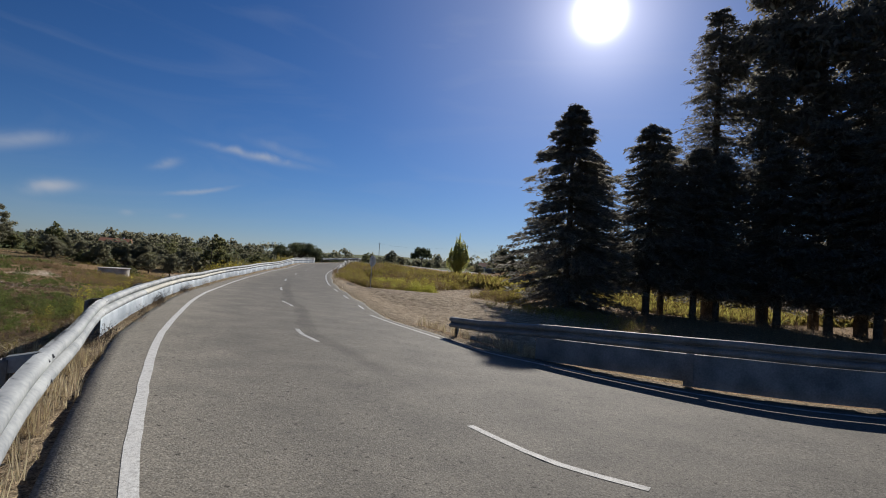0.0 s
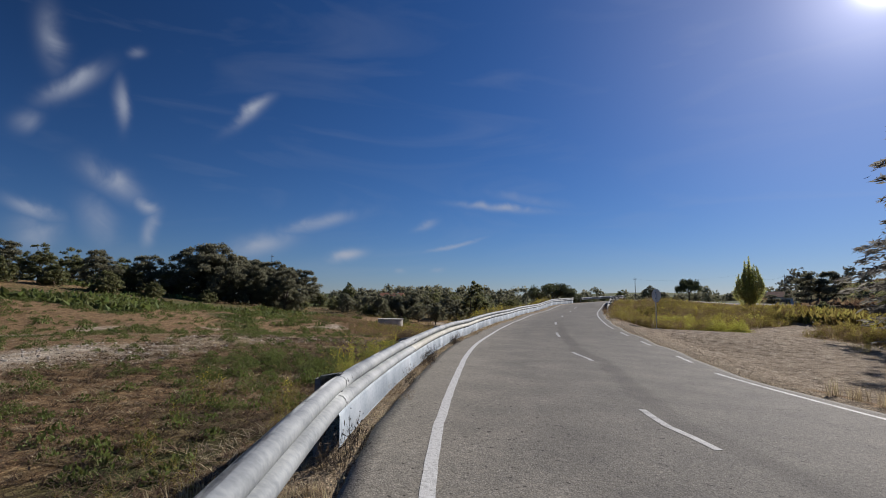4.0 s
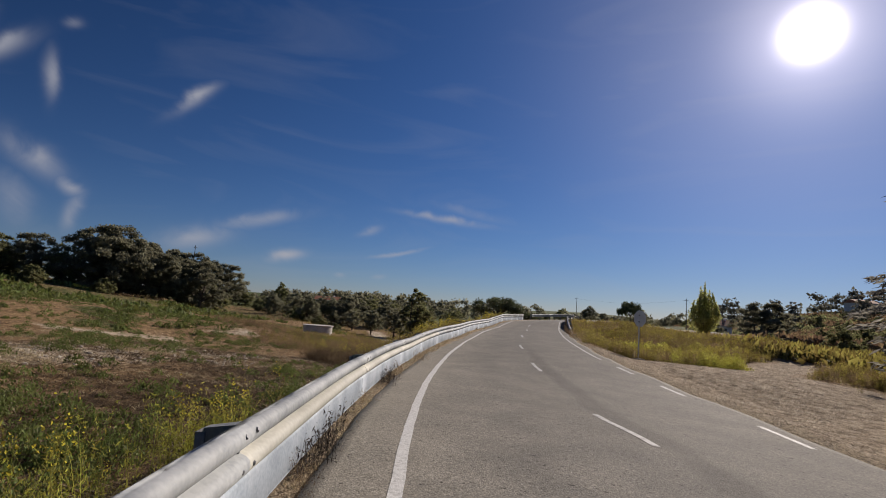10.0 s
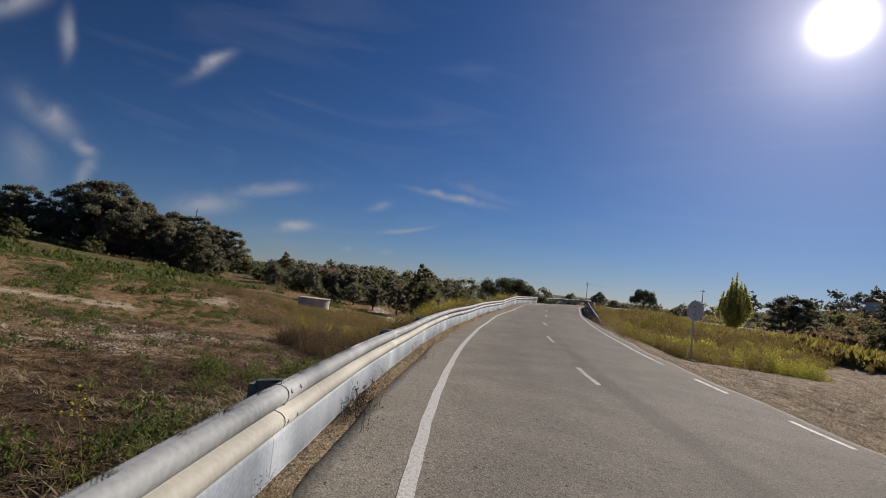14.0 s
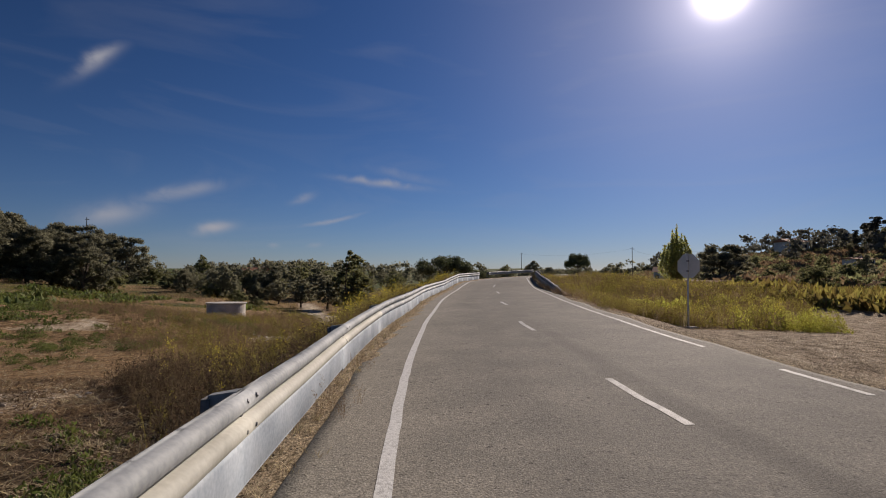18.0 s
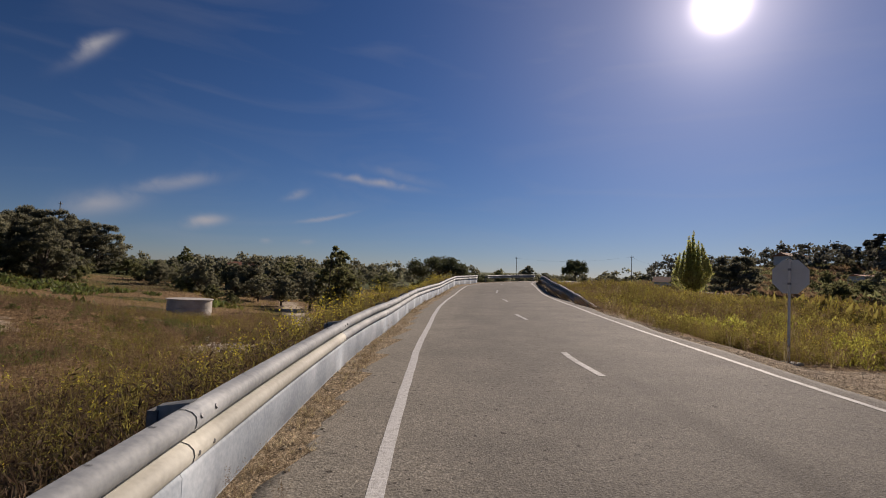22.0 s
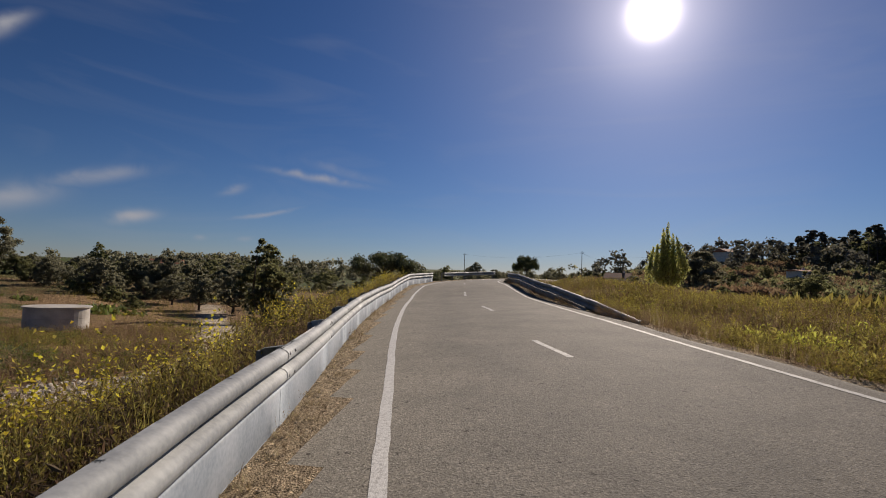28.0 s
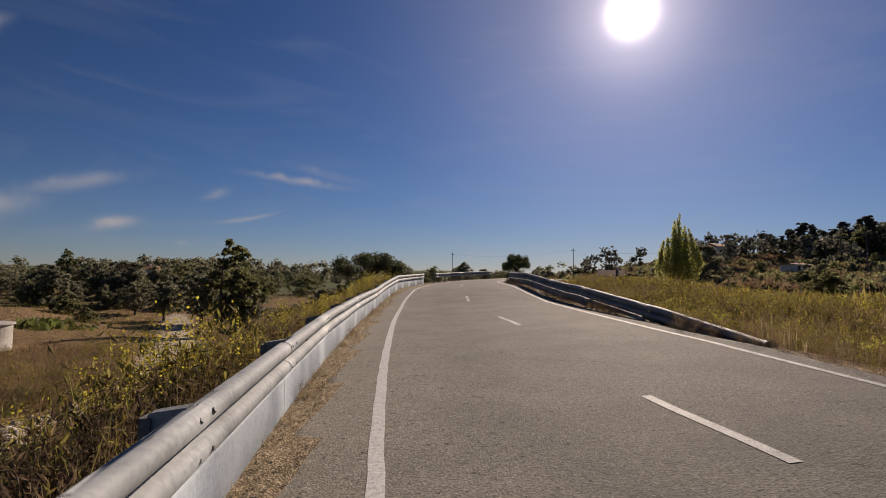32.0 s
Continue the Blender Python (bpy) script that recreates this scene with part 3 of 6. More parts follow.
bare = bare_at(GX, GY) * (GU > 3)
green = smooth01((lumps(GX, GY, 2.9) + 0.55 * lumps(GX + 11, GY, 1.3) - 0.4) / 0.6) * 0.7
green = np.maximum(green, smooth01((GU - 36) / 10) * smooth01((75 - GU) / 25) * (GX < -20) * 0.6)
green = np.maximum(green, 0.9 * smooth01((np.hypot(GX + 10, GY - 20) - 95) / 25))
green = np.where(GU > 2.2, green, 0.3 * green)
# darker tone in a band behind the left rail, stronger further along
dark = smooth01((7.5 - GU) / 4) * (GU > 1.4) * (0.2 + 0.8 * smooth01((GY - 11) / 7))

terrain = big_mesh("ground", np.stack([GX, GY, GZ], -1).reshape(-1, 3), quads, bpy.data.materials.new("field_ground"), True)
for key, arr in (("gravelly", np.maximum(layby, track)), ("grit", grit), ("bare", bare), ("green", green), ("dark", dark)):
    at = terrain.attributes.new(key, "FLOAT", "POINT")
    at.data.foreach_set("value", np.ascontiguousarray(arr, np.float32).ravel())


def ground_material(m):
    m.use_nodes = True
    t = m.node_tree
    t.nodes.clear()
    out, b = t.nodes.new("ShaderNodeOutputMaterial"), t.nodes.new("ShaderNodeBsdfPrincipled")
    t.links.new(b.outputs[0], out.inputs[0])
    b.inputs["Roughness"].default_value, b.inputs["Specular IOR Level"].default_value = 0.95, 0.1
    tc = t.nodes.new("ShaderNodeTexCoord")

    def noise_tex(scale, detail=5, stretch_y=1.0):
        mp = t.nodes.new("ShaderNodeMapping")
        mp.inputs["Scale"].default_value = (1, stretch_y, 1)
        mp.inputs["Rotation"].default_value = (0, 0, 0.9)
        t.links.new(tc.outputs["Object"], mp.inputs[0])
        n = t.nodes.new("ShaderNodeTexNoise")
        n.inputs["Scale"].default_value, n.inputs["Detail"].default_value = scale, detail
        t.links.new(mp.outputs[0], n.inputs["Vector"])
        return n.outputs[0]

    def ramp(fac, *stops):
        r = t.nodes.new("ShaderNodeValToRGB")
        e = r.color_ramp.elements
        while len(e) < len(stops):
            e.new(0.5)
        for i, (p, c) in enumerate(stops):
            e[i].position, e[i].color = p, (*c, 1)
        t.links.new(fac, r.inputs[0])
        return r.outputs[0]

    def attr(name, wobble, gain=2.2):
        a = t.nodes.new("ShaderNodeAttribute")
        a.attribute_name = name
        n = t.nodes.new("ShaderNodeMath")
        n.operation = "MULTIPLY_ADD"
        t.links.new(a.outputs["Fac"], n.inputs[0])
        n.inputs[1].default_value = gain
        w = t.nodes.new("ShaderNodeMath")
        w.operation = "MULTIPLY_ADD"
        t.links.new(wobble, w.inputs[0])
        w.inputs[1].default_value, w.inputs[2].default_value = 2.4, -1.2 - (gain - 1) / 2
        t.links.new(w.outputs[0], n.inputs[2])
        n.use_clamp = True
        return n.outputs[0]

    def mixed(fac, a, c):
        n = t.nodes.new("ShaderNodeMixRGB")
        t.links.new(fac, n.inputs[0])
        t.links.new(a, n.inputs[1])
        t.links.new(c, n.inputs[2])
        return n.outputs[0]

    big, mid, small, tiny = noise_tex(0.22), noise_tex(1.3, 6), noise_tex(9, 6, 0.4), noise_tex(55, 4)
    soil = ramp(mid, (0.25, (0.11, 0.068, 0.036)), (0.45, (0.22, 0.138, 0.072)), (0.6, (0.36, 0.235, 0.122)), (0.78, (0.52, 0.37, 0.21)))
    chaff = ramp(small, (0.3, (0.1, 0.064, 0.038)), (0.5, (0.36, 0.24, 0.128)), (0.7, (0.62, 0.46, 0.27)))
    half = t.nodes.new("ShaderNodeMixRGB")
    half.inputs[0].default_value = 0.55
    t.links.new(soil, half.inputs[1])
    t.links.new(chaff, half.inputs[2])
    col = half.outputs[0]
    grass = ramp(small, (0.3, (0.05, 0.07, 0.022)), (0.55, (0.09, 0.12, 0.04)), (0.75, (0.16, 0.17, 0.07)))
    col = mixed(attr("green", mid, 1.6), col, grass)
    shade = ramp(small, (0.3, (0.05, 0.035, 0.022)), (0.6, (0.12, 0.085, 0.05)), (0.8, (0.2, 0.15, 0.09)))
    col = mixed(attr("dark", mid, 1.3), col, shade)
    pale = ramp(mid, (0.3, (0.4, 0.32, 0.22)), (0.55, (0.62, 0.53, 0.41)), (0.75, (0.76, 0.69, 0.57)))
    col = mixed(attr("bare", small, 1.8), col, pale)
    grain = t.nodes.new("ShaderNodeMath")
    grain.operation = "MULTIPLY_ADD"
    t.links.new(tiny, grain.inputs[0])
    t.links.new(noise_tex(3.1, 7), grain.inputs[2])
    grain.inputs[1].default_value = 0.55
    shift = t.nodes.new("ShaderNodeMath")
    shift.operation = "SUBTRACT"
    t.links.new(grain.outputs[0], shift.inputs[0])
    shift.inputs[1].default_value = 0.27
    grain = shift
    stones = ramp(grain.outputs[0], (0.3, (0.17, 0.125, 0.08)), (0.5, (0.36, 0.28, 0.19)), (0.72, (0.56, 0.46, 0.34)))
    col = mixed(attr("gravelly", mid, 2.0), col, stones)
    gr = ramp(tiny, (0.3, (0.15, 0.11, 0.07)), (0.5, (0.37, 0.29, 0.19)), (0.72, (0.58, 0.48, 0.35)))
    col = mixed(attr("grit", mid, 2.2), col, gr)
    fleck = ramp(noise_tex(24, 8, 0.55), (0.33, (0.42, 0.4, 0.38)), (0.48, (0.9, 0.89, 0.87)), (0.6, (1.15, 1.14, 1.1)), (0.7, (1.75, 1.7, 1.6)))
    fm = t.nodes.new("ShaderNodeMixRGB")
    fm.blend_type, fm.inputs[0].default_value = "MULTIPLY", 1.0
    t.links.new(col, fm.inputs[1])
    t.links.new(fleck, fm.inputs[2])
    t.links.new(fm.outputs[0], b.inputs["Base Color"])
    bp = t.nodes.new("ShaderNodeBump")
    bp.inputs["Strength"].default_value, bp.inputs["Distance"].default_value = 0.9, 0.06
    ad = t.nodes.new("ShaderNodeMath")
    ad.operation = "ADD"
    t.links.new(small, ad.inputs[0])
    t.links.new(tiny, ad.inputs[1])
    t.links.new(ad.outputs[0], bp.inputs["Height"])
    t.links.new(bp.outputs[0], b.inputs["Normal"])


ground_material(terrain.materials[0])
tagged(new("ground", terrain), "dry brown field with green patches and pale soil", "ground", kind="structure")


# ---- road ----
def loft(name, a, b, n, lift, mat, thick=0.0):
    """A strip between two curves with the same number of samples, laid on the carriageway."""
    w = np.linspace(0, 1, n)
    p = a[:, None] * (1 - w)[None, :, None] + b[:, None] * w[None, :, None]
    z = road_z(p[..., 0], p[..., 1]) + lift
    v = np.concatenate([p, z[..., None]], -1).reshape(-1, 3)
    m = len(a)
    i = np.arange(m - 1)[:, None] * n + np.arange(n - 1)[None]
    q = np.stack([i, i + 1, i + 1 + n, i + n], -1).reshape(-1, 4)
    if thick:
        low = v.copy()
        low[:, 2] -= thick
        k = len(v)
        e0 = np.arange(m - 1) * n
        e1 = e0 + n - 1
        q = np.vstack([q, np.stack([e0 + n, e0 + n + k, e0 + k, e0], -1), np.stack([e1, e1 + k, e1 + n + k, e1 + n], -1)])
        v = np.vstack([v, low])
    return big_mesh(name, v, q, mat, True)


def matched(curve, n=320):
    return resample(curve, 1e9)[0] if n is None else np.stack([np.interp(np.linspace(0, 1, n), np.linspace(0, 1, len(curve)), curve[:, k]) for k in (0, 1)], 1)


jag = np.cumsum(rng.normal(0, 0.02, len(left_line)))
jag = 0.05 * np.sin(jag * 9) + rng.normal(0, 0.012, len(left_line))
pave_l = offset_curve(left_line, left_n, np.interp(left_line[:, 1], [3, 9, 25, 32, 38, 46, 55], [0.56, 0.74, 0.76, 0.84, 0.8, 0.68, 0.6]) + jag)
pave_r = offset_curve(right_line, right_n, 0.42 + 0.06 * np.sin(np.arange(len(right_line)) * 0.7) + rng.normal(0, 0.02, len(right_line)))
n_st = 360
# stations: for each sample of the left edge, the facing sample of the right edge
pl = matched(pave_l, n_st)
pr = matched(pave_r, n_st)
road_me = loft("road", pr, pl, 48, 0.0, M["asphalt"], 0.09)
co = np.empty(len(road_me.vertices) * 3, np.float32)
road_me.vertices.foreach_get("co", co)
co = co.reshape(-1, 3)
du, _ = nearest(left_line, left_n, co[:, 0], co[:, 1])
dc, _ = nearest(centre_line[::4], normals_left(centre_line[::4]), co[:, 0], co[:, 1])
# paler strip at the left edge; darkening to the right partly holds lens falloff
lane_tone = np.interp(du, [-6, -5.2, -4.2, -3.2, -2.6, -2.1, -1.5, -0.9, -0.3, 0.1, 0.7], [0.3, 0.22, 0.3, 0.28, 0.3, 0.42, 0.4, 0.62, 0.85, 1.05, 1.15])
seam_mask = np.exp(-((dc + 0.3) / 0.24) ** 2) * smooth01((co[:, 1] - 5) / 5) * smooth01((40 - co[:, 1]) / 14)
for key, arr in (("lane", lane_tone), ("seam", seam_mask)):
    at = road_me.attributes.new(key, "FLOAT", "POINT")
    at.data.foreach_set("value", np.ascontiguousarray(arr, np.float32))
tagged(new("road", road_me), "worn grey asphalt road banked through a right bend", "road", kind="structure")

paint = thing("road_markings", "white painted edge and centre lines on the asphalt", "road marking", kind="structure")


def stripe(name, curve, half, lo, hi, total, label="", mat="paint"):
    """A painted line between two distances along a curve."""
    s = np.linspace(lo, hi, max(3, int((hi - lo) / 0.35)))
    c = np.stack([np.interp(s, total, curve[:, k]) for k in (0, 1)], 1)
    n = normals_left(c)
    wob = rng.normal(0, 0.004, len(c))
    return child(name, loft(name, offset_curve(c, n, -half + wob), offset_curve(c, n, half + wob), 3, 0.005, M[mat]), paint, label)


stripe("edge_line", left_line, 0.062, 6, left_s[-1] - 6, left_s, "worn solid white edge line")


def s_near(curve, s, x, y):
    return s[((curve - np.array([x, y])) ** 2).sum(1).argmin()]


gap0, gap1 = s_near(right_line, right_s, -2.6, 17.9), s_near(right_line, right_s, -6.9, 30.7)
stripe("edge_line", right_line, 0.06, 6, gap0, right_s, "solid white edge line beside the guard rail", "paint_worn")
stripe("edge_line", right_line, 0.05, gap1, right_s[-1] - 6, right_s, "worn solid white edge line", "paint_worn")
for x0, y0, x1, y1 in ((-3.1, 19.7, -3.75, 21.4), (-4.6, 23.9, -5.2, 25.5), (-5.7, 27.6, -6.2, 28.8)):
    stripe("dash", right_line, 0.055, s_near(right_line, right_s, x0, y0), s_near(right_line, right_s, x1, y1), right_s, mat="paint_worn")
for x0, y0, x1, y1 in ((8.6, 1.1, 6.4, 1.6), (1.88, 3.7, 0.27, 5.25), (-2.76, 10.22, -3.69, 11.97), (-5.48, 17.89, -6.39, 19.67), (-8.24, 25.53, -8.84, 27.52), (-10.15, 32.6, -10.66, 34.53), (-11.61, 40.16, -12.05, 41.91), (-12.86, 47.98, -13.25, 50.05), (-14.15, 55.7, -14.35, 57.7), (-14.75, 63.6, -14.8, 65.6), (-14.75, 71.2, -14.5, 73.2)):
    stripe("dash", centre_line, 0.055, s_near(centre_line, centre_s, x0, y0), s_near(centre_line, centre_s, x1, y1), centre_s, mat="paint_worn")

# ---- guard rails ----
W_PROFILE = [(-0.02, 0.0), (0.02, 0.0), (0.055, -0.012), (0.078, -0.035), (0.085, -0.068), (0.078, -0.1), (0.05, -0.127), (0.01, -0.139), (-0.014, -0.147), (-0.014, -0.163), (0.01, -0.172), (0.05, -0.185), (0.078, -0.212), (0.085, -0.245), (0.078, -0.278), (0.05, -0.3), (0.02, -0.31)]


def sweep(name, pts, z, side, profile, mat, thick=0.004):
    """A folded sheet along pts; profile points are (towards the road, up) from the top edge. side: unit normals pointing at the road."""
    pr_ = np.array(profile)
    n, k = len(pts), len(pr_)
    front = np.stack([pts[:, None, 0] + side[:, None, 0] * pr_[None, :, 0], pts[:, None, 1] + side[:, None, 1] * pr_[None, :, 0], z[:, None] + pr_[None, :, 1]], -1)
    rear = front.copy()
    rear[..., :2] -= side[:, None, :] * thick
    v = np.concatenate([front.reshape(-1, 3), rear.reshape(-1, 3)])
    i = np.arange(n - 1)[:, None] * k + np.arange(k - 1)[None]
    f = np.stack([i, i + 1, i + 1 + k, i + k], -1).reshape(-1, 4)
    g = f[:, ::-1] + n * k
    rim = []
    for a in range(n - 1):
        for c in (0, k - 1):
            p, q = a * k + c, (a + 1) * k + c
            rim.append((p, q, q + n * k, p + n * k))
    for a in (0, n - 1):
        for c in range(k - 1):
            p, q = a * k + c, a * k + c + 1
            rim.append((p, q, q + n * k, p + n * k))
    return big_mesh(name, v, np.vstack([f, g, np.array(rim)]), mat, True)


def box_bm(sx, sy, sz, bevel=0.004):
    bm = bmesh.new()
    bmesh.ops.create_cube(bm, size=1)
    bmesh.ops.scale(bm, vec=(sx, sy, sz), verts=bm.verts)
    if bevel:
        bmesh.ops.bevel(bm, geom=bm.edges[:], offset=bevel, segments=1, affect="EDGES")
    return bm


def cyl_bm(r0, r1, h, seg=16, base=True):
    bm = bmesh.new()
    bmesh.ops.create_cone(bm, cap_ends=True, segments=seg, radius1=r0, radius2=r1, depth=h)
    if base:
        bmesh.ops.translate(bm, vec=(0, 0, h / 2), verts=bm.verts)
    return bm


def channel_bm(w, d, h, t=0.005):
    """A C-shaped steel post, open to one side."""
    bm = bmesh.new()
    for cx, cy, sx, sy in ((0, -d / 2 + t / 2, w, t), (-w / 2 + t / 2, 0, t, d), (w / 2 - t / 2, 0, t, d), (-w / 2 + 0.012, d / 2, 0.024, t), (w / 2 - 0.012, d / 2, 0.024, t)):
        r = bmesh.ops.create_cube(bm, size=1)
        bmesh.ops.scale(bm, vec=(sx, sy, h), verts=r["verts"])
        bmesh.ops.translate(bm, vec=(cx, cy, 0), verts=r["verts"])
    return bm


def bm_mesh(bm, name, mat):
    me = bpy.data.meshes.new(name)
    bm.to_mesh(me)
    bm.free()
    me.materials.append(mat)
    return me


bolt_me = bm_mesh(cyl_bm(0.019, 0.013, 0.014, 8), "bolt", M["steel_dark"])
post_me = bm_mesh(channel_bm(0.12, 0.055, 1.3), "post", M["shaded_steel"])


def spacer_bm():
    """A folded bracket that holds the beam off the post: a tapered box open underneath."""
    bm = bmesh.new()
    pts = [(-0.04, -0.19, -0.03), (0.04, -0.19, -0.03), (0.055, 0.0, 0.0), (-0.055, 0.0, 0.0)]
    top = [bm.verts.new((x, y, z)) for x, y, z in pts]
    bot = [bm.verts.new((x, y, z - 0.13)) for x, y, z in pts]
    bm.faces.new(top)
    for i in range(4):
        bm.faces.new((top[i], bot[i], bot[(i + 1) % 4], top[(i + 1) % 4]))
    bmesh.ops.solidify(bm, geom=bm.faces[:], thickness=0.005)
    return bm


spacer_me = bm_mesh(spacer_bm(), "spacer", M["steel"])


def guard_rail(curve, to_road, tops, posts, label, skirt_from=None, skirt_to=None, beam="steel", sheet="steel_skirt"):
    """curve sampled evenly; to_road normals; tops: height of the beam's upper edge; posts: distances of the posts."""
    s = np.concatenate([[0], np.cumsum(np.linalg.norm(np.diff(curve, axis=0), axis=1))])
    rail = thing("guard_rail", label, "guard rail")

    def at(q):
        q = np.asarray(q, float)
        return np.stack([np.interp(q, s, curve[:, 0]), np.interp(q, s, curve[:, 1])], -1), np.stack([np.interp(q, s, to_road[:, 0]), np.interp(q, s, to_road[:, 1])], -1), np.interp(q, s, tops)

    for j, (a, b) in enumerate(zip(posts[:-1], posts[1:])):
        q = np.linspace(a - 0.16, b + 0.02, max(3, int((b - a) / 0.4)))
        p, n, z = at(q)
        me = sweep("beam", p + n * 0.005 * (j % 2), z + 0.003 * (j % 2), n, W_PROFILE, M[beam])
        mid_y = float(p[:, 1].mean())
        if beam == "steel" and 12.5 < mid_y < 33.5:
            # the lower fold of some beams has weathered to cream
            me.materials.append(M["steel_cream"])
            k = len(W_PROFILE) - 1
            idx = np.zeros(len(me.polygons), np.int32)
            c = np.arange((len(q) - 1) * k) % k
            idx[:len(c)] = (c >= 9) & (c < 14)
            me.polygons.foreach_set("material_index", idx)
        child("beam", me, rail)
        if skirt_from is not None and a >= skirt_from - 0.1 and (skirt_to is None or b <= skirt_to + 0.1):
            zz = z - 0.325
            h = float(np.mean(zz - road_z(p[:, 0], p[:, 1]))) - 0.03
            child("skirt", sweep("skirt", p + n * 0.002 * (j % 2), zz, n, [(-0.02, 0.0), (0.012, -0.012), (0.028, -0.04), (0.032, -h + 0.03), (0.02, -h)], M[sheet], 0.003), rail, "dusty flat steel skirt under the beam")
    for a in posts:
        p, n, z = at(a)
        ang = math.atan2(n[1], n[0]) - math.pi / 2
        m = Matrix.Translation((p[0] - n[0] * 0.21, p[1] - n[1] * 0.21, z - 0.04 - 0.65)) @ Matrix.Rotation(ang, 4, "Z")
        o = child("post", post_me, rail)
        o.matrix_local = m
        o = child("spacer", spacer_me, rail)
        o.matrix_local = Matrix.Translation((p[0] - n[0] * 0.005, p[1] - n[1] * 0.005, z + 0.012)) @ Matrix.Rotation(ang, 4, "Z")
        for ds, dz in ((-0.1, -0.045), (0.1, -0.045), (-0.1, -0.245), (0.1, -0.245), (0.0, -0.155)):
            pp, nn, zz = at(a + ds)
            o = child("bolt", bolt_me, rail)
            out_ = 0.078 if dz != -0.155 else 0.004
            o.matrix_local = Matrix.Translation((pp[0] + nn[0] * out_, pp[1] + nn[1] * out_, zz + dz)) @ Matrix.Rotation(ang, 4, "Z") @ Matrix.Rotation(radians(-60 if dz == -0.045 else -90), 4, "X")
    return rail


s_mid = left_s
off_l = np.interp(left_line[:, 1], [2, 5, 8, 12, 20, 28, 33, 37, 45, 60], [0.7, 0.72, 0.89, 0.94, 0.94, 1.03, 1.07, 0.97, 0.94, 0.9])
rail_curve = offset_curve(left_line, left_n, off_l)
rail_s = np.concatenate([[0], np.cumsum(np.linalg.norm(np.diff(rail_curve, axis=0), axis=1))])
rail_top = road_z(rail_curve[:, 0], rail_curve[:, 1]) + np.interp(rail_curve[:, 1], [4, 9, 25, 31, 40], [0.71, 0.69, 0.69, 0.73, 0.75])
anchor = s_near(rail_curve, rail_s, -11.6, 22.95)
turn_ = anchor + 14.0
far_end = s_near(rail_curve, rail_s, -17.3, 73.8)
posts_l = [anchor + (5.4 if k < 0 else 4.65) * k for k in range(-8, 4) if anchor + 5.4 * k > 1.0] + [turn_ + 2.5 * k for k in range(1, 30) if turn_ + 2.5 * k < far_end]
first_skirt = min(posts_l, key=lambda q: abs(q - s_near(rail_curve, rail_s, -5.0, 7.6)))
guard_rail(rail_curve, -left_n, rail_top, posts_l, "long galvanised steel guard rail with skirt beside the road", skirt_from=first_skirt)
# the further rail, which begins nearer the carriageway
far_curve = offset_curve(left_line, left_n, 0.55)
far_s = np.concatenate([[0], np.cumsum(np.linalg.norm(np.diff(far_curve, axis=0), axis=1))])
fa = s_near(far_curve, far_s, -16.9, 73.8)
guard_rail(far_curve, -left_n, road_z(far_curve[:, 0], far_curve[:, 1]) + 0.72, [fa + 2.5 * k for k in range(5)], "distant galvanised guard rail round the bend")
# rails on the inner side of the bend, seen from behind the sun; shade put into their steel
ra = offset_curve(right_line, right_n, 0.75)
ra_s = np.concatenate([[0], np.cumsum(np.linalg.norm(np.diff(ra, axis=0), axis=1))])
q0, q1 = s_near(ra, ra_s, 15, 9), s_near(ra, ra_s, 0.2, 14.6)
guard_rail(ra, -right_n, road_z(ra[:, 0], ra[:, 1]) + np.interp(ra_s, [q1 - 8, q1 - 4, q1], [1.0, 0.85, 0.6]), list(np.linspace(q0, q1, 6)), "shaded galvanised guard rail under the conifers", beam="shaded_steel", sheet="shaded_steel", skirt_from=q0, skirt_to=q0 + (q1 - q0) * 0.8)
q0, q1 = s_near(ra, ra_s, -8.9, 45.3), s_near(ra, ra_s, -11.7, 73)
top2 = road_z(ra[:, 0], ra[:, 1]) + np.interp(ra_s, [q0, q0 + 3, q0 + 9], [0.04, 0.3, 0.62])
# beam and sheet take the darkened steel for their unlit face
guard_rail(ra, -right_n, top2, list(np.linspace(q0, q1, 8)), "guard rail with its shaded side coloured dark, sinking into tall weeds", skirt_from=q0, beam="shaded_steel", sheet="shaded_steel")


# ---- trees ----
def leaf_quads(centres, size, r, flat=0.0, stretch=1.0, axis=None, wide=0.42):
    """One bent leaf spray (two triangles) at each centre."""
    n = len(centres)
    a = r.normal(size=(n, 3))
    if axis is not None:
        a = axis + 0.45 * a
    a /= np.linalg.norm(a, axis=1)[:, None]
    b = np.cross(a, r.normal(size=(n, 3)))
    b[:, 2] *= 1 - flat
    b /= np.linalg.norm(b, axis=1)[:, None] + 1e-9
    l = size * r.uniform(0.6, 1.4, n)[:, None]
    c = np.cross(a, b)
    p0 = centres - a * l * stretch * 0.5
    p1 = centres + b * l * wide + c * l * 0.12
    p2 = centres + a * l * stretch * 0.5
    p3 = centres - b * l * wide + c * l * 0.12
    v = np.stack([p0, p1, p2, p3], 1).reshape(-1, 3)
    f = np.arange(n * 4).reshape(-1, 4)
    return v, f


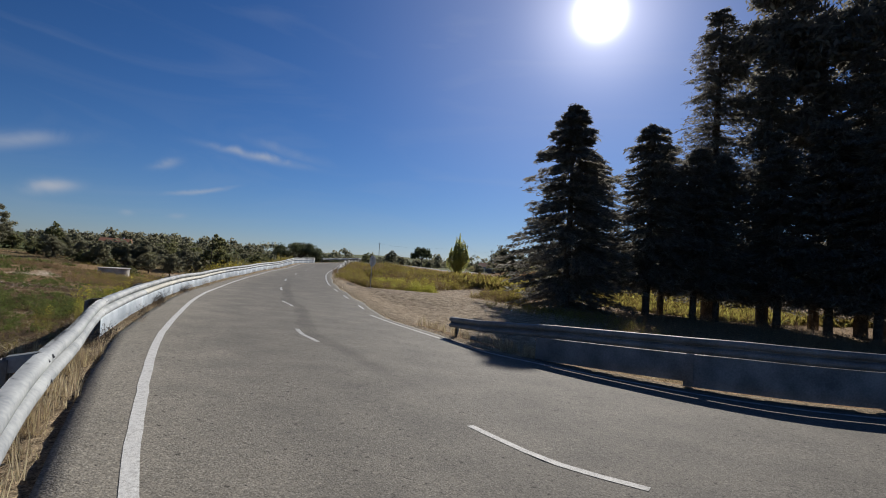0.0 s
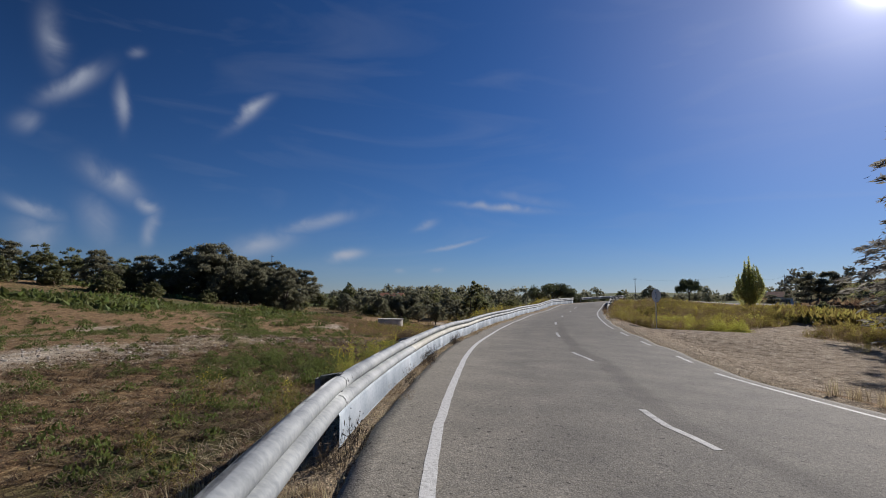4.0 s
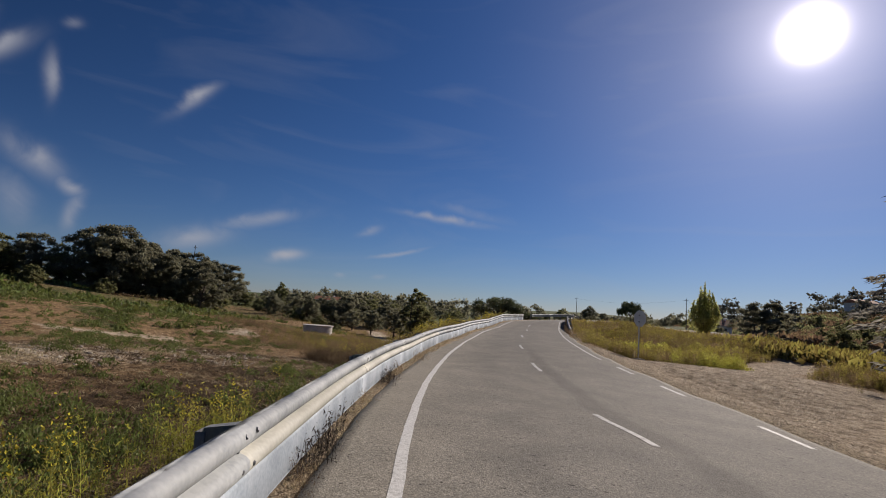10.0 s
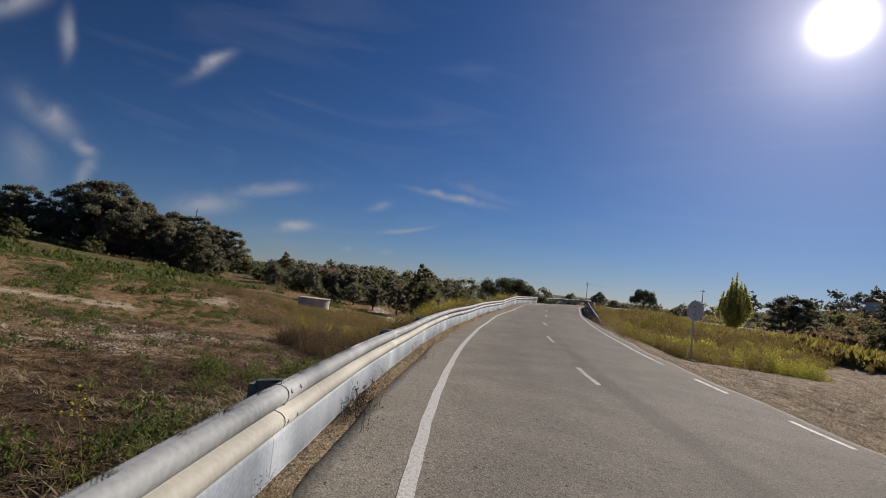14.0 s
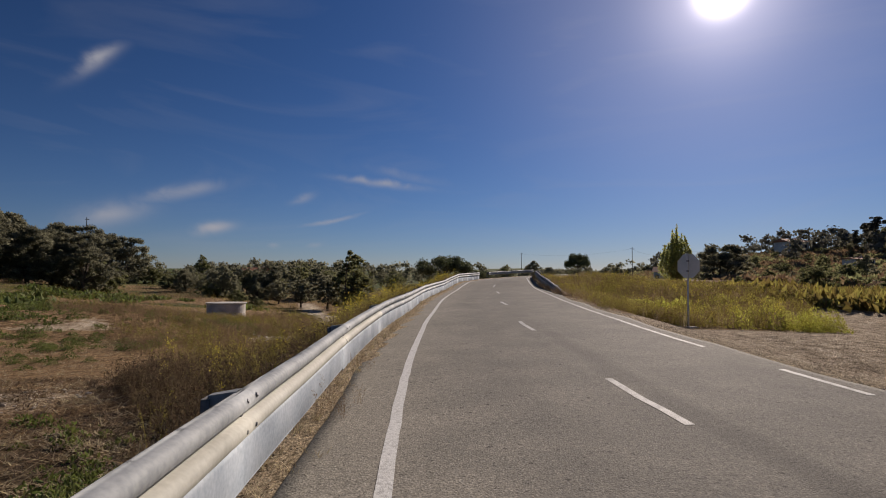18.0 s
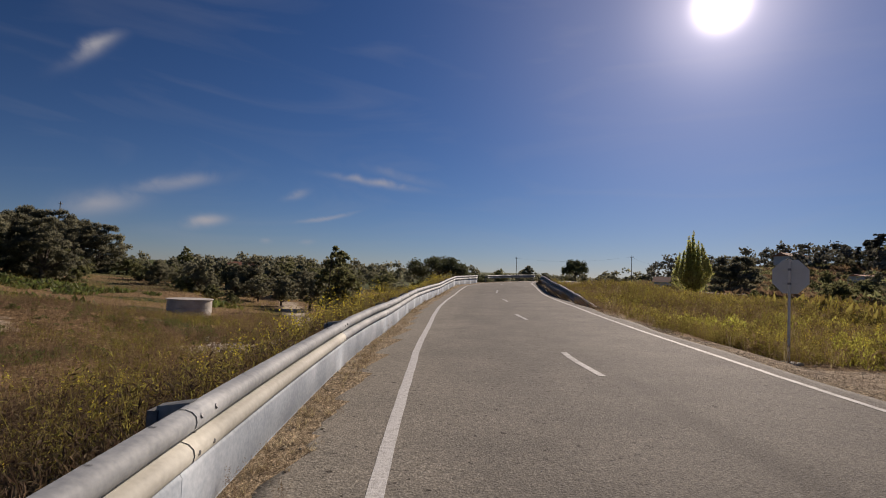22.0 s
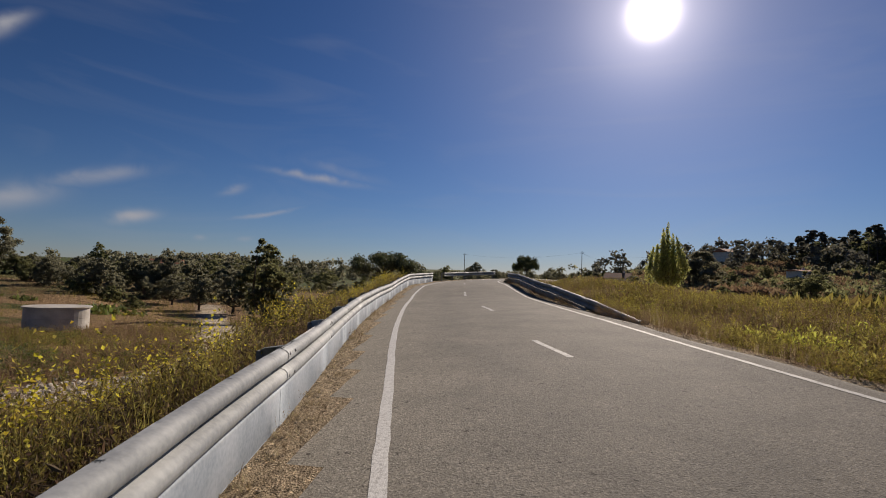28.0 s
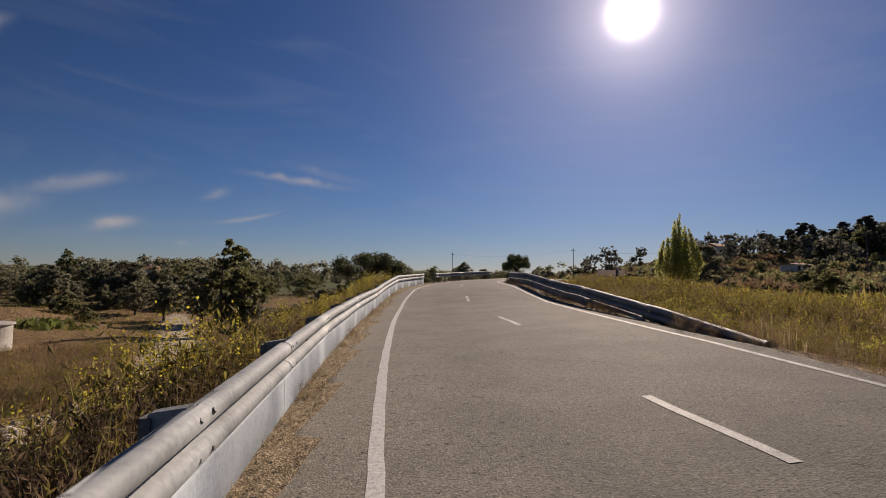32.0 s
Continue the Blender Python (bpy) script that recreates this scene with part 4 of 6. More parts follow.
def tube(path, radii, seg=7):
    """A tapered limb along a path."""
    path, radii = np.array(path, float), np.array(radii, float)
    d = np.gradient(path, axis=0)
    d /= np.linalg.norm(d, axis=1)[:, None] + 1e-9
    ref = np.array([0.31, 0.95, 0.05])
    u = np.cross(d, ref)
    u /= np.linalg.norm(u, axis=1)[:, None] + 1e-9
    w = np.cross(d, u)
    a = np.linspace(0, 2 * np.pi, seg, endpoint=False)
    v = path[:, None] + radii[:, None, None] * (np.cos(a)[None, :, None] * u[:, None] + np.sin(a)[None, :, None] * w[:, None])
    n = len(path)
    i = np.arange(n - 1)[:, None] * seg
    j = np.arange(seg)[None]
    f = np.stack([i + j, i + (j + 1) % seg, i + seg + (j + 1) % seg, i + seg + j], -1).reshape(-1, 4)
    return v.reshape(-1, 3), f


def gather(pieces):
    vs, fs, k = [], [], 0
    for v, f in pieces:
        vs.append(v)
        fs.append(f + k)
        k += len(v)
    return np.vstack(vs), np.vstack(fs)


def clumpy(r, blobs, leaves, size, flat=0.0, stretch=1.3):
    """Leaf sprays gathered on the shells of many blobs (x, y, z, radius)."""
    blobs = np.array(blobs)
    w = blobs[:, 3] ** 2
    pick = r.choice(len(blobs), leaves, p=w / w.sum())
    d = r.normal(size=(leaves, 3))
    d /= np.linalg.norm(d, axis=1)[:, None]
    d[:, 2] = np.where(d[:, 2] < -0.5, -d[:, 2] * 0.5, d[:, 2])
    rad = blobs[pick, 3] * r.uniform(0.1, 1.25, leaves) ** 0.7
    c = blobs[pick, :3] + d * rad[:, None] * np.array([1, 1, 0.8])
    return leaf_quads(c, size, r, flat, stretch)


def broadleaf(seed, h, width, trunk_h, leaves, size, low=0.15, gaps=1.0):
    """Spreading tree: leafy boughs on an uneven dome, limbs reaching for them."""
    r = np.random.default_rng(seed)
    blobs, limbs = [], []
    n = 150
    lobe = r.uniform(0, 2 * np.pi, 4)
    for i in range(n):
        a, t = r.uniform(0, 2 * np.pi), r.uniform(0, 1)
        uneven = 1 + 0.16 * np.sin(2 * a + lobe[0]) + 0.14 * np.sin(3 * a + lobe[1] + 4 * t) + 0.1 * np.sin(5 * a + lobe[2])
        z = h * (low + (0.95 * (0.86 + 0.14 * np.sin(2 * a + lobe[3])) - low) * t)
        prof = np.sin(np.pi * np.clip(0.18 + 0.8 * t, 0, 1)) ** 0.6
        rad = width / 2 * prof * uneven * np.sqrt(r.uniform(0.06, 1.0))
        br = width * r.uniform(0.025, 0.095) * gaps
        p = np.array([np.cos(a) * rad, np.sin(a) * rad, z])
        blobs.append((*p, br))
        if i % 11 == 0:
            s = np.array([0, 0, trunk_h * r.uniform(0.6, 1)])
            m = (s + p) / 2 + r.normal(0, 0.05 * h, 3)
            limbs.append(tube([s, m, p], [h * 0.018, h * 0.011, h * 0.004], 6))
    blobs.append((0, 0, h * 0.5, width * 0.16))
    bend = r.normal(0, 0.03 * h, 2)
    trunk = tube([(0, 0, -0.3), (bend[0] * 0.4, bend[1] * 0.4, trunk_h * 0.5), (bend[0], bend[1], trunk_h), (0, 0, h * 0.6)], [h * 0.04, h * 0.03, h * 0.024, h * 0.01], 9)
    return gather([trunk] + limbs), clumpy(r, blobs, leaves, size)


def conifer(seed, h, width, bare=0.08, leaves=9000, taper=0.62):
    """Drooping cedar-like tiers with ragged tips."""
    r = np.random.default_rng(seed)
    wood = [tube([(0, 0, -0.4), (0, 0, h * 0.5), (r.normal(0, 0.1), r.normal(0, 0.1), h)], [h * 0.02, h * 0.013, 0.02], 9)]
    cs, ax = [], []
    tiers = int(h * 3.3)
    per = leaves // (tiers * 7)
    for i in range(tiers):
        t = (i + r.uniform(0, 0.8)) / tiers
        z = h * (bare + (1 - bare) * t)
        reach = width / 2 * (1 - t) ** taper * r.uniform(0.72, 1.12) + 0.25
        for k in range(7):
            a = r.uniform(0, 2 * np.pi)
            le = reach * r.uniform(0.55, 1.15)
            q = r.uniform(0.08, 1, per) ** 0.75
            droop = -0.22 * le * q ** 1.6 + 0.08 * le * np.maximum(0, q - 0.8)
            side = r.normal(0, 0.13, per) * le * (0.35 + q * 0.5)
            x = np.cos(a) * le * q - np.sin(a) * side
            y = np.sin(a) * le * q + np.cos(a) * side
            cs.append(np.stack([x, y, z + droop + r.normal(0, 0.08, per) - 0.1 * np.abs(side)], 1))
            ax.append(np.tile([np.cos(a), np.sin(a), -0.25], (per, 1)))
            if k < 3:
                wood.append(tube([(0, 0, z), (np.cos(a) * le * 0.5, np.sin(a) * le * 0.5, z - 0.05 * le), (np.cos(a) * le, np.sin(a) * le, z - 0.2 * le)], [0.035, 0.022, 0.008], 4))
    cs, ax = np.vstack(cs), np.vstack(ax)
    return gather(wood), leaf_quads(cs, 0.2, r, 0.5, 2.4, ax, 0.26)


def tall_pine(seed, h, width, leaves=7000):
    """Bare straight trunks below, open ragged crown above."""
    r = np.random.default_rng(seed)
    wood = [tube([(0, 0, -0.4), (r.normal(0, 0.15), r.normal(0, 0.15), h * 0.5), (0, 0, h * 0.97)], [h * 0.014, h * 0.011, 0.03], 8)]
    blobs = []
    for i in range(80):
        t = r.uniform(0, 1) ** 0.8
        z = h * (0.1 + 0.89 * t)
        rad = width / 2 * (1 - 0.75 * t) * r.uniform(0.2, 1)
        a = r.uniform(0, 2 * np.pi)
        p = (np.cos(a) * rad, np.sin(a) * rad, z)
        blobs.append((*p, width * r.uniform(0.06, 0.15) * (1.15 - 0.5 * t)))
        if i % 3 == 0:
            wood.append(tube([(0, 0, z - 0.5), p], [0.05, 0.015], 4))
    return gather(wood), clumpy(r, blobs, leaves, 0.36, 0.2, 2.0)


def poplar_tree(seed, h, width, leaves=16000):
    """Many upswept stems, each a feathery plume; the outer ones shorter."""
    r = np.random.default_rng(seed)
    wood = [tube([(0, 0, -0.3), (0.05, 0, h * 0.5), (0, 0, h * 0.9)], [0.13, 0.08, 0.012], 8)]
    cs, ax = [], []
    stems = 34
    for i in range(stems):
        a = i * 2.39996 + r.normal(0, 0.25)
        f = ((i + 0.5) / stems) ** 0.6
        rho = width / 2 * 0.86 * f * r.uniform(0.85, 1.12)
        base = h * r.uniform(0.03, 0.16) * (0.7 + 0.9 * f)
        top = h * (1.0 - 0.46 * f ** 1.2) * r.uniform(0.8, 1.06)
        n = int(leaves / stems * (0.55 + 0.6 * top / h))
        q = np.clip(r.beta(1.5, 1.35, n), 0, 1)
        bow = np.minimum(1, q * 1.7) ** 0.8 * (1 - 0.3 * q ** 2)
        z = base + (top - base) * q
        sp = (0.24 * (1 - q) + 0.05) * width / 5
        cs.append(np.stack([np.cos(a) * rho * bow + r.normal(0, 1, n) * sp, np.sin(a) * rho * bow + r.normal(0, 1, n) * sp, z], 1))
        ax.append(np.tile([np.cos(a) * 0.25, np.sin(a) * 0.25, 1.0], (n, 1)))
        w = np.array([0, 0.25, 0.5, 1.0])
        wb = np.minimum(1, w * 1.7) ** 0.8 * (1 - 0.3 * w ** 2)
        wood.append(tube(np.stack([np.cos(a) * rho * wb, np.sin(a) * rho * wb, base + (top - base) * w], 1), [0.035, 0.026, 0.016, 0.004], 4))
    return gather(wood), leaf_quads(np.vstack(cs), 0.12, r, 0, 1.5, np.vstack(ax))


def umbrella_pine(seed, h, width, leaves=9000):
    r = np.random.default_rng(seed)
    wood = [tube([(0, 0, -0.3), (0.15, 0.1, h * 0.35), (0, 0, h * 0.7)], [h * 0.035, h * 0.028, h * 0.015], 8)]
    blobs = []
    for i in range(40):
        a, q = r.uniform(0, 2 * np.pi), r.uniform(0, 1) ** 0.55
        rad = width / 2 * q * 0.92
        z = h * (0.9 - 0.22 * q ** 2 - 0.12 * r.uniform(0, 1) - 0.1 * (i % 3 == 0))
        p = (np.cos(a) * rad, np.sin(a) * rad, z)
        blobs.append((*p, width * r.uniform(0.07, 0.13)))
        if i % 3 == 0:
            wood.append(tube([(0, 0, h * 0.45), (p[0] * 0.5, p[1] * 0.5, h * 0.62), p], [h * 0.012, h * 0.008, 0.02], 5))
    return gather(wood), clumpy(r, blobs, leaves, 0.2)


def eucalyptus(seed, h, width, leaves=2600):
    r = np.random.default_rng(seed)
    bend = r.normal(0, 0.04 * h, 2)
    wood = [tube([(0, 0, -0.4), (bend[0], bend[1], h * 0.5), (0, 0, h * 0.97)], [h * 0.013, h * 0.01, 0.03], 7)]
    blobs = []
    for i in range(34):
        z = h * (0.38 + 0.6 * r.uniform(0, 1) ** 0.8)
        a, rad = r.uniform(0, 2 * np.pi), width / 2 * r.uniform(0.1, 1) * (1.25 - z / h * 0.7)
        p = (np.cos(a) * rad, np.sin(a) * rad, z)
        blobs.append((*p, width * r.uniform(0.07, 0.15)))
        if i % 3 == 0:
            wood.append(tube([(0, 0, z - h * 0.1), p], [0.06, 0.02], 4))
    return gather(wood), clumpy(r, blobs, leaves, 0.36, 0, 1.8)


def make_tree(name, built, leaf_mat, label, at, category="tree", group=""):
    (wv, wf), (lv, lf) = built
    t = thing(name, label, category, group, at=at)
    child("trunk", big_mesh("trunk", wv, wf, M["bark"], True), t)
    child("crown", big_mesh("crown", lv, lf, M[leaf_mat]), t)
    return t


def stand(x, y, sink=0.05):
    """A place on the ground, sunk a little."""
    return (x, y, float(ground_z(x, y)[0]) - sink)


def plant_again(src, x, y, scale=1.0, turn=0.0, squash=1.0):
    m = Matrix.Translation(stand(x, y)) @ Matrix.Rotation(turn, 4, "Z")
    o = copy_thing(src, m)
    o.scale = (scale, scale, scale * squash)
    return o


# conifers behind the inner guard rail
c1 = make_tree("cedar", conifer(11, 17.2, 12.0, 0.02, 52000), "conifer", "dark cedar with drooping tiers at the roadside", stand(10.3, 40.5), group="roadside conifers")
c2 = make_tree("cypress_tree", conifer(12, 16.2, 9.0, 0.16, 26000, 0.42), "conifer", "tall dark ragged conifer with bare lower trunk", stand(17.3, 41.5), group="roadside conifers")
c3 = make_tree("cypress_tree", conifer(13, 31.0, 9.0, 0.07, 30000, 0.34), "conifer", "tall dark spire-topped conifer", stand(26.2, 48.5), group="roadside conifers")
c4 = make_tree("cypress_tree", tall_pine(14, 33.0, 16.0, 13000), "conifer", "very tall dark conifer with open crown", stand(34, 45), group="roadside conifers")
for x, y, s, src in ((14.0, 46, 0.85, c2), (20.5, 46, 0.95, c2), (30.5, 47, 1.0, c4), (37.5, 42, 1.0, c4), (41, 38, 0.95, c4), (44, 45, 1.05, c4), (46, 34, 1.0, c4), (28, 41, 0.95, c2), (33, 37, 1.0, c2), (24, 43, 0.9, c2), (38, 33, 0.95, c2), (29, 44.5, 0.8, c3), (35, 41, 0.85, c3), (21.5, 42, 0.9, c2), (31.5, 40, 1.1, c2), (48, 40, 1.0, c4),
                     (44, 28, 0.9, c2), (50, 28, 1.0, c4), (54, 34, 1.05, c4), (52, 22, 0.9, c3)):
    plant_again(src, x, y, s, x * 1.7 + y)

# the poplar beyond the lay-by
make_tree("poplar", poplar_tree(21, 7.6, 4.8, 15000), "poplar", "slender light green poplar in the weeds", stand(2.96, 81.2))

# big dark trees beyond the poplar
oak_a = make_tree("oak_tree", broadleaf(31, 9.9, 11, 2.0, 42000, 0.17, 0.06), "oak", "broad dark holm oak at the field's edge", stand(-84, 71), group="field edge trees")
oak_b = make_tree("oak_tree", broadleaf(32, 7.8, 8, 1.6, 27000, 0.15, 0.03), "oak", "dark rounded oak at the field's edge", stand(-70, 74), group="field edge trees")
oak_c = make_tree("oak_tree", broadleaf(33, 6.2, 6.5, 1.2, 19000, 0.145, 0.02), "shrub", "lighter green bushy tree at the field's edge", stand(-92, 58), group="field edge trees")
olive_a = make_tree("olive_tree", broadleaf(41, 4.8, 4.4, 1.1, 11000, 0.14, 0.2), "olive", "grey-green olive tree on pale soil", stand(-40.0, 83.0), group="olive trees")
olive_b = make_tree("olive_tree", broadleaf(42, 5.0, 4.3, 0.8, 12000, 0.14, 0.05), "olive", "dense grey-green olive tree on pale soil", stand(-32.4, 75.6), group="olive trees")
ash = make_tree("round_tree", broadleaf(43, 8.2, 4.9, 2.0, 15000, 0.16, 0.25), "shrub", "taller green tree among the olives", stand(-33.0, 75.0))
bush = make_tree("bush", broadleaf(51, 2.3, 3.2, 0.3, 5000, 0.15, 0.02), "shrub", "dull green bush in the rough grass", stand(-30, 95), "bush", "bushes")
far_oak = make_tree("oak_tree", broadleaf(34, 7.8, 8.5, 1.4, 9000, 0.26, 0.04), "oak", "small dark oak in the distant wood", stand(-20, 215), group="distant trees")
far_green = make_tree("oak_tree", broadleaf(35, 6.2, 6.5, 1.0, 7500, 0.22, 0.03), "shrub", "dull green tree in the distant wood", stand(-30, 212), group="distant trees")
far_olive = make_tree("olive_tree", broadleaf(36, 4.8, 4.6, 0.8, 5000, 0.19, 0.04), "olive", "grey-green olive tree on the hillside", stand(45, 130), group="hillside olives")
pine_a = make_tree("umbrella_pine", umbrella_pine(61, 6.8, 11.0, 14000), "pine", "dark flat-crowned umbrella pine", stand(-28.2, 101.5), group="umbrella pines")
pine_a.scale = (0.88, 0.88, 0.98)
plant_again(pine_a, -23.6, 105, 0.62, 2.0)
euc = make_tree("eucalyptus", eucalyptus(71, 19, 8, 11000), "eucalypt", "tall eucalyptus on the wooded hill", stand(90, 205), group="hill eucalyptus")
euc.scale = (0.55, 0.55, 0.5)

r0 = np.random.default_rng(99)
TALL = {oak_a: 9.5, oak_b: 7.5, oak_c: 6.0, olive_a: 4.6, olive_b: 4.9, far_oak: 7.5, far_green: 6.0, far_olive: 4.6, bush: 2.2, euc: 19.0}


def canopy(az):
    """How high the treeline stands round the road, in degrees of elevation, by degrees to the left of +y."""
    return np.interp(az, [-46, -40, -37, -36, -34, -32, -29.5, -27, -26, -24, -22, -17, -13, -8, 0, 6, 12, 17, 21, 25, 29, 33, 36, 42, 44.5, 46.5, 47.5, 50, 54],
                     [5.6, 5.4, 5.9, 5.2, 6.1, 5.3, 5.7, 4.6, 3.3, 3.7, 3.0, 2.5, 1.8, 1.4, 0.9, 0.8, 0.8, 0.6, 0.55, 1.0, 1.6, 1.1, 0.7, 0.85, 1.1, 1.8, 4.2, 5.0, 5.6])


def plant_to(src, x, y, drop, turn, slim=1.0):
    """Plants a copy whose top keeps drop metres below the treeline seen from the road."""
    d, az = math.hypot(x + 12.5, y - 30), math.degrees(math.atan2(-(x + 12.5), y - 30))
    h = max(1.3, 1.75 + d * math.tan(radians(canopy(az))) - drop - stand(x, y)[2])
    s = h / TALL[src]
    o = plant_again(src, x, y, s * slim, turn, 1 / slim)
    return o


# edge of the field on the left
for az, d, src, s in ((53.0, 97, oak_a, 1.05), (51.2, 93, oak_b, 1.4), (49.4, 96, oak_a, 0.98), (47.6, 94, oak_a, 0.78), (46.2, 96, oak_b, 0.95), (44.8, 98, oak_b, 0.72), (42.8, 100, oak_c, 0.72), (55.2, 94, oak_c, 0.95), (57.2, 97, oak_b, 0.95),
                      (59.5, 96, oak_c, 1.0), (61.5, 92, oak_b, 0.8), (63.5, 98, oak_c, 1.0), (66, 92, oak_c, 0.9), (68.5, 96, oak_b, 0.8), (71, 92, oak_c, 1.1), (74, 94, oak_b, 0.85), (77, 90, oak_c, 1.1), (80, 94, oak_b, 1.0), (83, 90, oak_c, 1.1),
                      (57, 82, bush, 1.0), (61, 80, bush, 1.3), (65, 82, bush, 1.2), (69, 79, bush, 1.4), (73, 80, bush, 1.5), (52, 86, bush, 0.9)):
    plant_again(src, -4 - d * math.sin(radians(az)), 6 + d * math.cos(radians(az)), s, az * 3.1)
# the hollow with separate olives and scrub ahead on the left
for x, y, src, s in ((-45, 85, olive_a, 0.86), (-50.5, 88.5, olive_a, 0.75), (-29.5, 86, olive_a, 0.62), (-27.5, 93, olive_b, 0.5), (-56, 93, olive_b, 0.72), (-24, 82, bush, 0.6), (-21, 93, bush, 0.6),
                     (-47, 77.5, bush, 0.6), (-53, 82, bush, 0.75), (-58, 84, bush, 0.9), (-41, 89, bush, 0.7), (-37, 86, bush, 0.6), (-62, 88, bush, 1.0)):
    plant_again(src, x, y, s, x + y * 2.3)
for az, d, src in ((45.2, 106, oak_c), (46.4, 112, oak_b), (47.6, 108, oak_b), (49.2, 112, oak_a), (51.2, 110, oak_b), (53.4, 114, oak_a)):
    plant_to(src, -12.5 - d * math.sin(radians(az)), 30 + d * math.cos(radians(az)), 0.3, az)
for i in range(54):
    az = 44 - i * 0.6 + r0.normal(0, 0.6)
    d = r0.uniform(66, 112)
    x, y = -12.5 - d * math.sin(radians(az)), 30 + d * math.cos(radians(az))
    if az < 18 or (az < 27 and d < 84):
        continue
    plant_to((oak_c, olive_a, olive_b, oak_b, olive_b, oak_c)[i % 6], x, y, r0.uniform(-0.7, 2.4), i * 0.7, r0.uniform(0.85, 1.2))
# distant woods on both sides of the road's end
for i in range(90):
    az = 45 - i * 0.72 + r0.normal(0, 0.4)
    d = r0.uniform(125, 200)
    if -20 < az < -1.5:
        d = r0.uniform(175, 240)
    x, y = -12.5 - d * math.sin(radians(az)), 30 + d * math.cos(radians(az))
    plant_to((far_oak, far_green, far_oak, far_olive)[i % 4], x, y, r0.uniform(-0.5, 1.6), i, r0.uniform(0.85, 1.25))
plant_again(oak_b, -13, 176, 0.6, 1.0, 0.8)
plant_again(pine_a, -5.4, 157.5, 0.62, 1.0, 1.9)
for i in range(18):
    plant_again(bush, r0.uniform(-34, -18), r0.uniform(86, 118), r0.uniform(0.3, 0.6), i)
# one broad oak past the poplar, dark shrubs on the slope, then the hillside orchard and eucalyptus
plant_again(oak_a, 15.1, 108.6, 0.9, 0.4, 0.92)
plant_again(oak_b, 9.0, 116, 0.5, 2.4)
for x, y, s, src, q in ((19.5, 88, 0.62, oak_c, 1.15), (12.5, 92, 0.9, bush, 0.9), (24, 100, 1.0, bush, 0.9), (31, 93, 0.66, oak_c, 0.9), (28, 106, 1.2, bush, 0.8), (37, 98, 1.3, bush, 0.8), (22, 112, 0.9, bush, 0.8), (34, 112, 1.2, bush, 0.9)):
    plant_again(src, x, y, s, x * 2.1, q)
for x, y, src in ((48, 104, oak_b), (54, 101, oak_a), (60, 96, oak_b)):
    plant_to(src, x, y, 0.8, x, 0.9)
for i in range(150):
    x, y = r0.uniform(18, 150), r0.uniform(112, 215)
    plant_again((far_olive, far_olive, far_green, far_olive)[i % 4], x, y, r0.uniform(0.3, 0.6), i * 1.3)
for i in range(34):
    az = -26.8 - 19 * i / 33 + r0.normal(0, 0.3)
    d = r0.uniform(185, 215)
    plant_to(euc, -12.5 - d * math.sin(radians(az)), 30 + d * math.cos(radians(az)), r0.uniform(-0.6, 3.5), i * 2.1, r0.uniform(0.9, 1.3))
for i in range(30):
    az = -20 - 26 * i / 29 + r0.normal(0, 0.4)
    d = r0.uniform(180, 225)
    plant_to((far_oak, far_green)[i % 2], -12.5 - d * math.sin(radians(az)), 30 + d * math.cos(radians(az)), r0.uniform(1.5, 4.0) if az < -26 else r0.uniform(0, 2), i, r0.uniform(1.0, 1.3))
# lone thin tree above the far wood, on the left
plant_again(ash, -126, 167, (9.6 - stand(-126, 167)[2]) / 8.2, 0.4)


def woods(name, label, cx, cy, sx, sy, count, seed, mat):
    """A far wood: many tree-sized heaps of leaf sprays joined into one."""
    r = np.random.default_rng(seed)
    x, y = cx + r.normal(0, 1, count) * sx, cy + r.normal(0, 1, count) * sy
    z = ground_z(x, y)
    h = r.uniform(4, 8, count)
    blobs = np.concatenate([np.stack([x + r.normal(0, 1.2, count), y + r.normal(0, 1.2, count), z + h * f, h * 0.33 * np.ones(count)], 1) for f in (0.3, 0.6, 0.85)])
    v, f = clumpy(r, blobs, count * 130, 0.95)
    tagged(new(name, big_mesh(name, v, f, M[mat])), label, "woods", kind="stuff")


woods("far_woods", "dark distant wood on the low ridge", -140, 255, 38, 18, 130, 5, "oak")
woods("hill_woods", "dark mixed wood on the hillside", 140, 215, 45, 26, 170, 6, "eucalypt")
woods("skyline_woods", "far treeline beyond the bend", 20, 300, 90, 20, 130, 8, "oak")


# ---- small growth ----
def blades(r, n, h, spread, width, lean=0.35):
    """A tuft of n tapering blades: (verts, quads) round the origin."""
    a = r.uniform(0, 2 * np.pi, n)
    base = np.stack([np.cos(a) * r.uniform(0, spread, n), np.sin(a) * r.uniform(0, spread, n), np.zeros(n)], 1)
    b = r.uniform(0, 2 * np.pi, n)
    hh = h * r.uniform(0.5, 1.1, n)
    tip = base + np.stack([np.cos(b) * hh * lean * r.uniform(0.2, 1.4, n), np.sin(b) * hh * lean * r.uniform(0.2, 1.4, n), hh], 1)
    mid = base * 0.5 + tip * 0.5 + np.array([0, 0, 1]) * (hh * 0.1)[:, None]
    s = np.stack([-np.sin(b), np.cos(b), np.zeros(n)], 1) * width
    v = np.stack([base - s, base + s, mid + s * 0.8, mid - s * 0.8, tip + s * 0.15, tip - s * 0.15], 1).reshape(-1, 3)
    k = np.arange(n)[:, None] * 6
    f = np.concatenate([k + np.array([[0, 1, 2, 3]]), k + np.array([[3, 2, 4, 5]])])
    return v, f


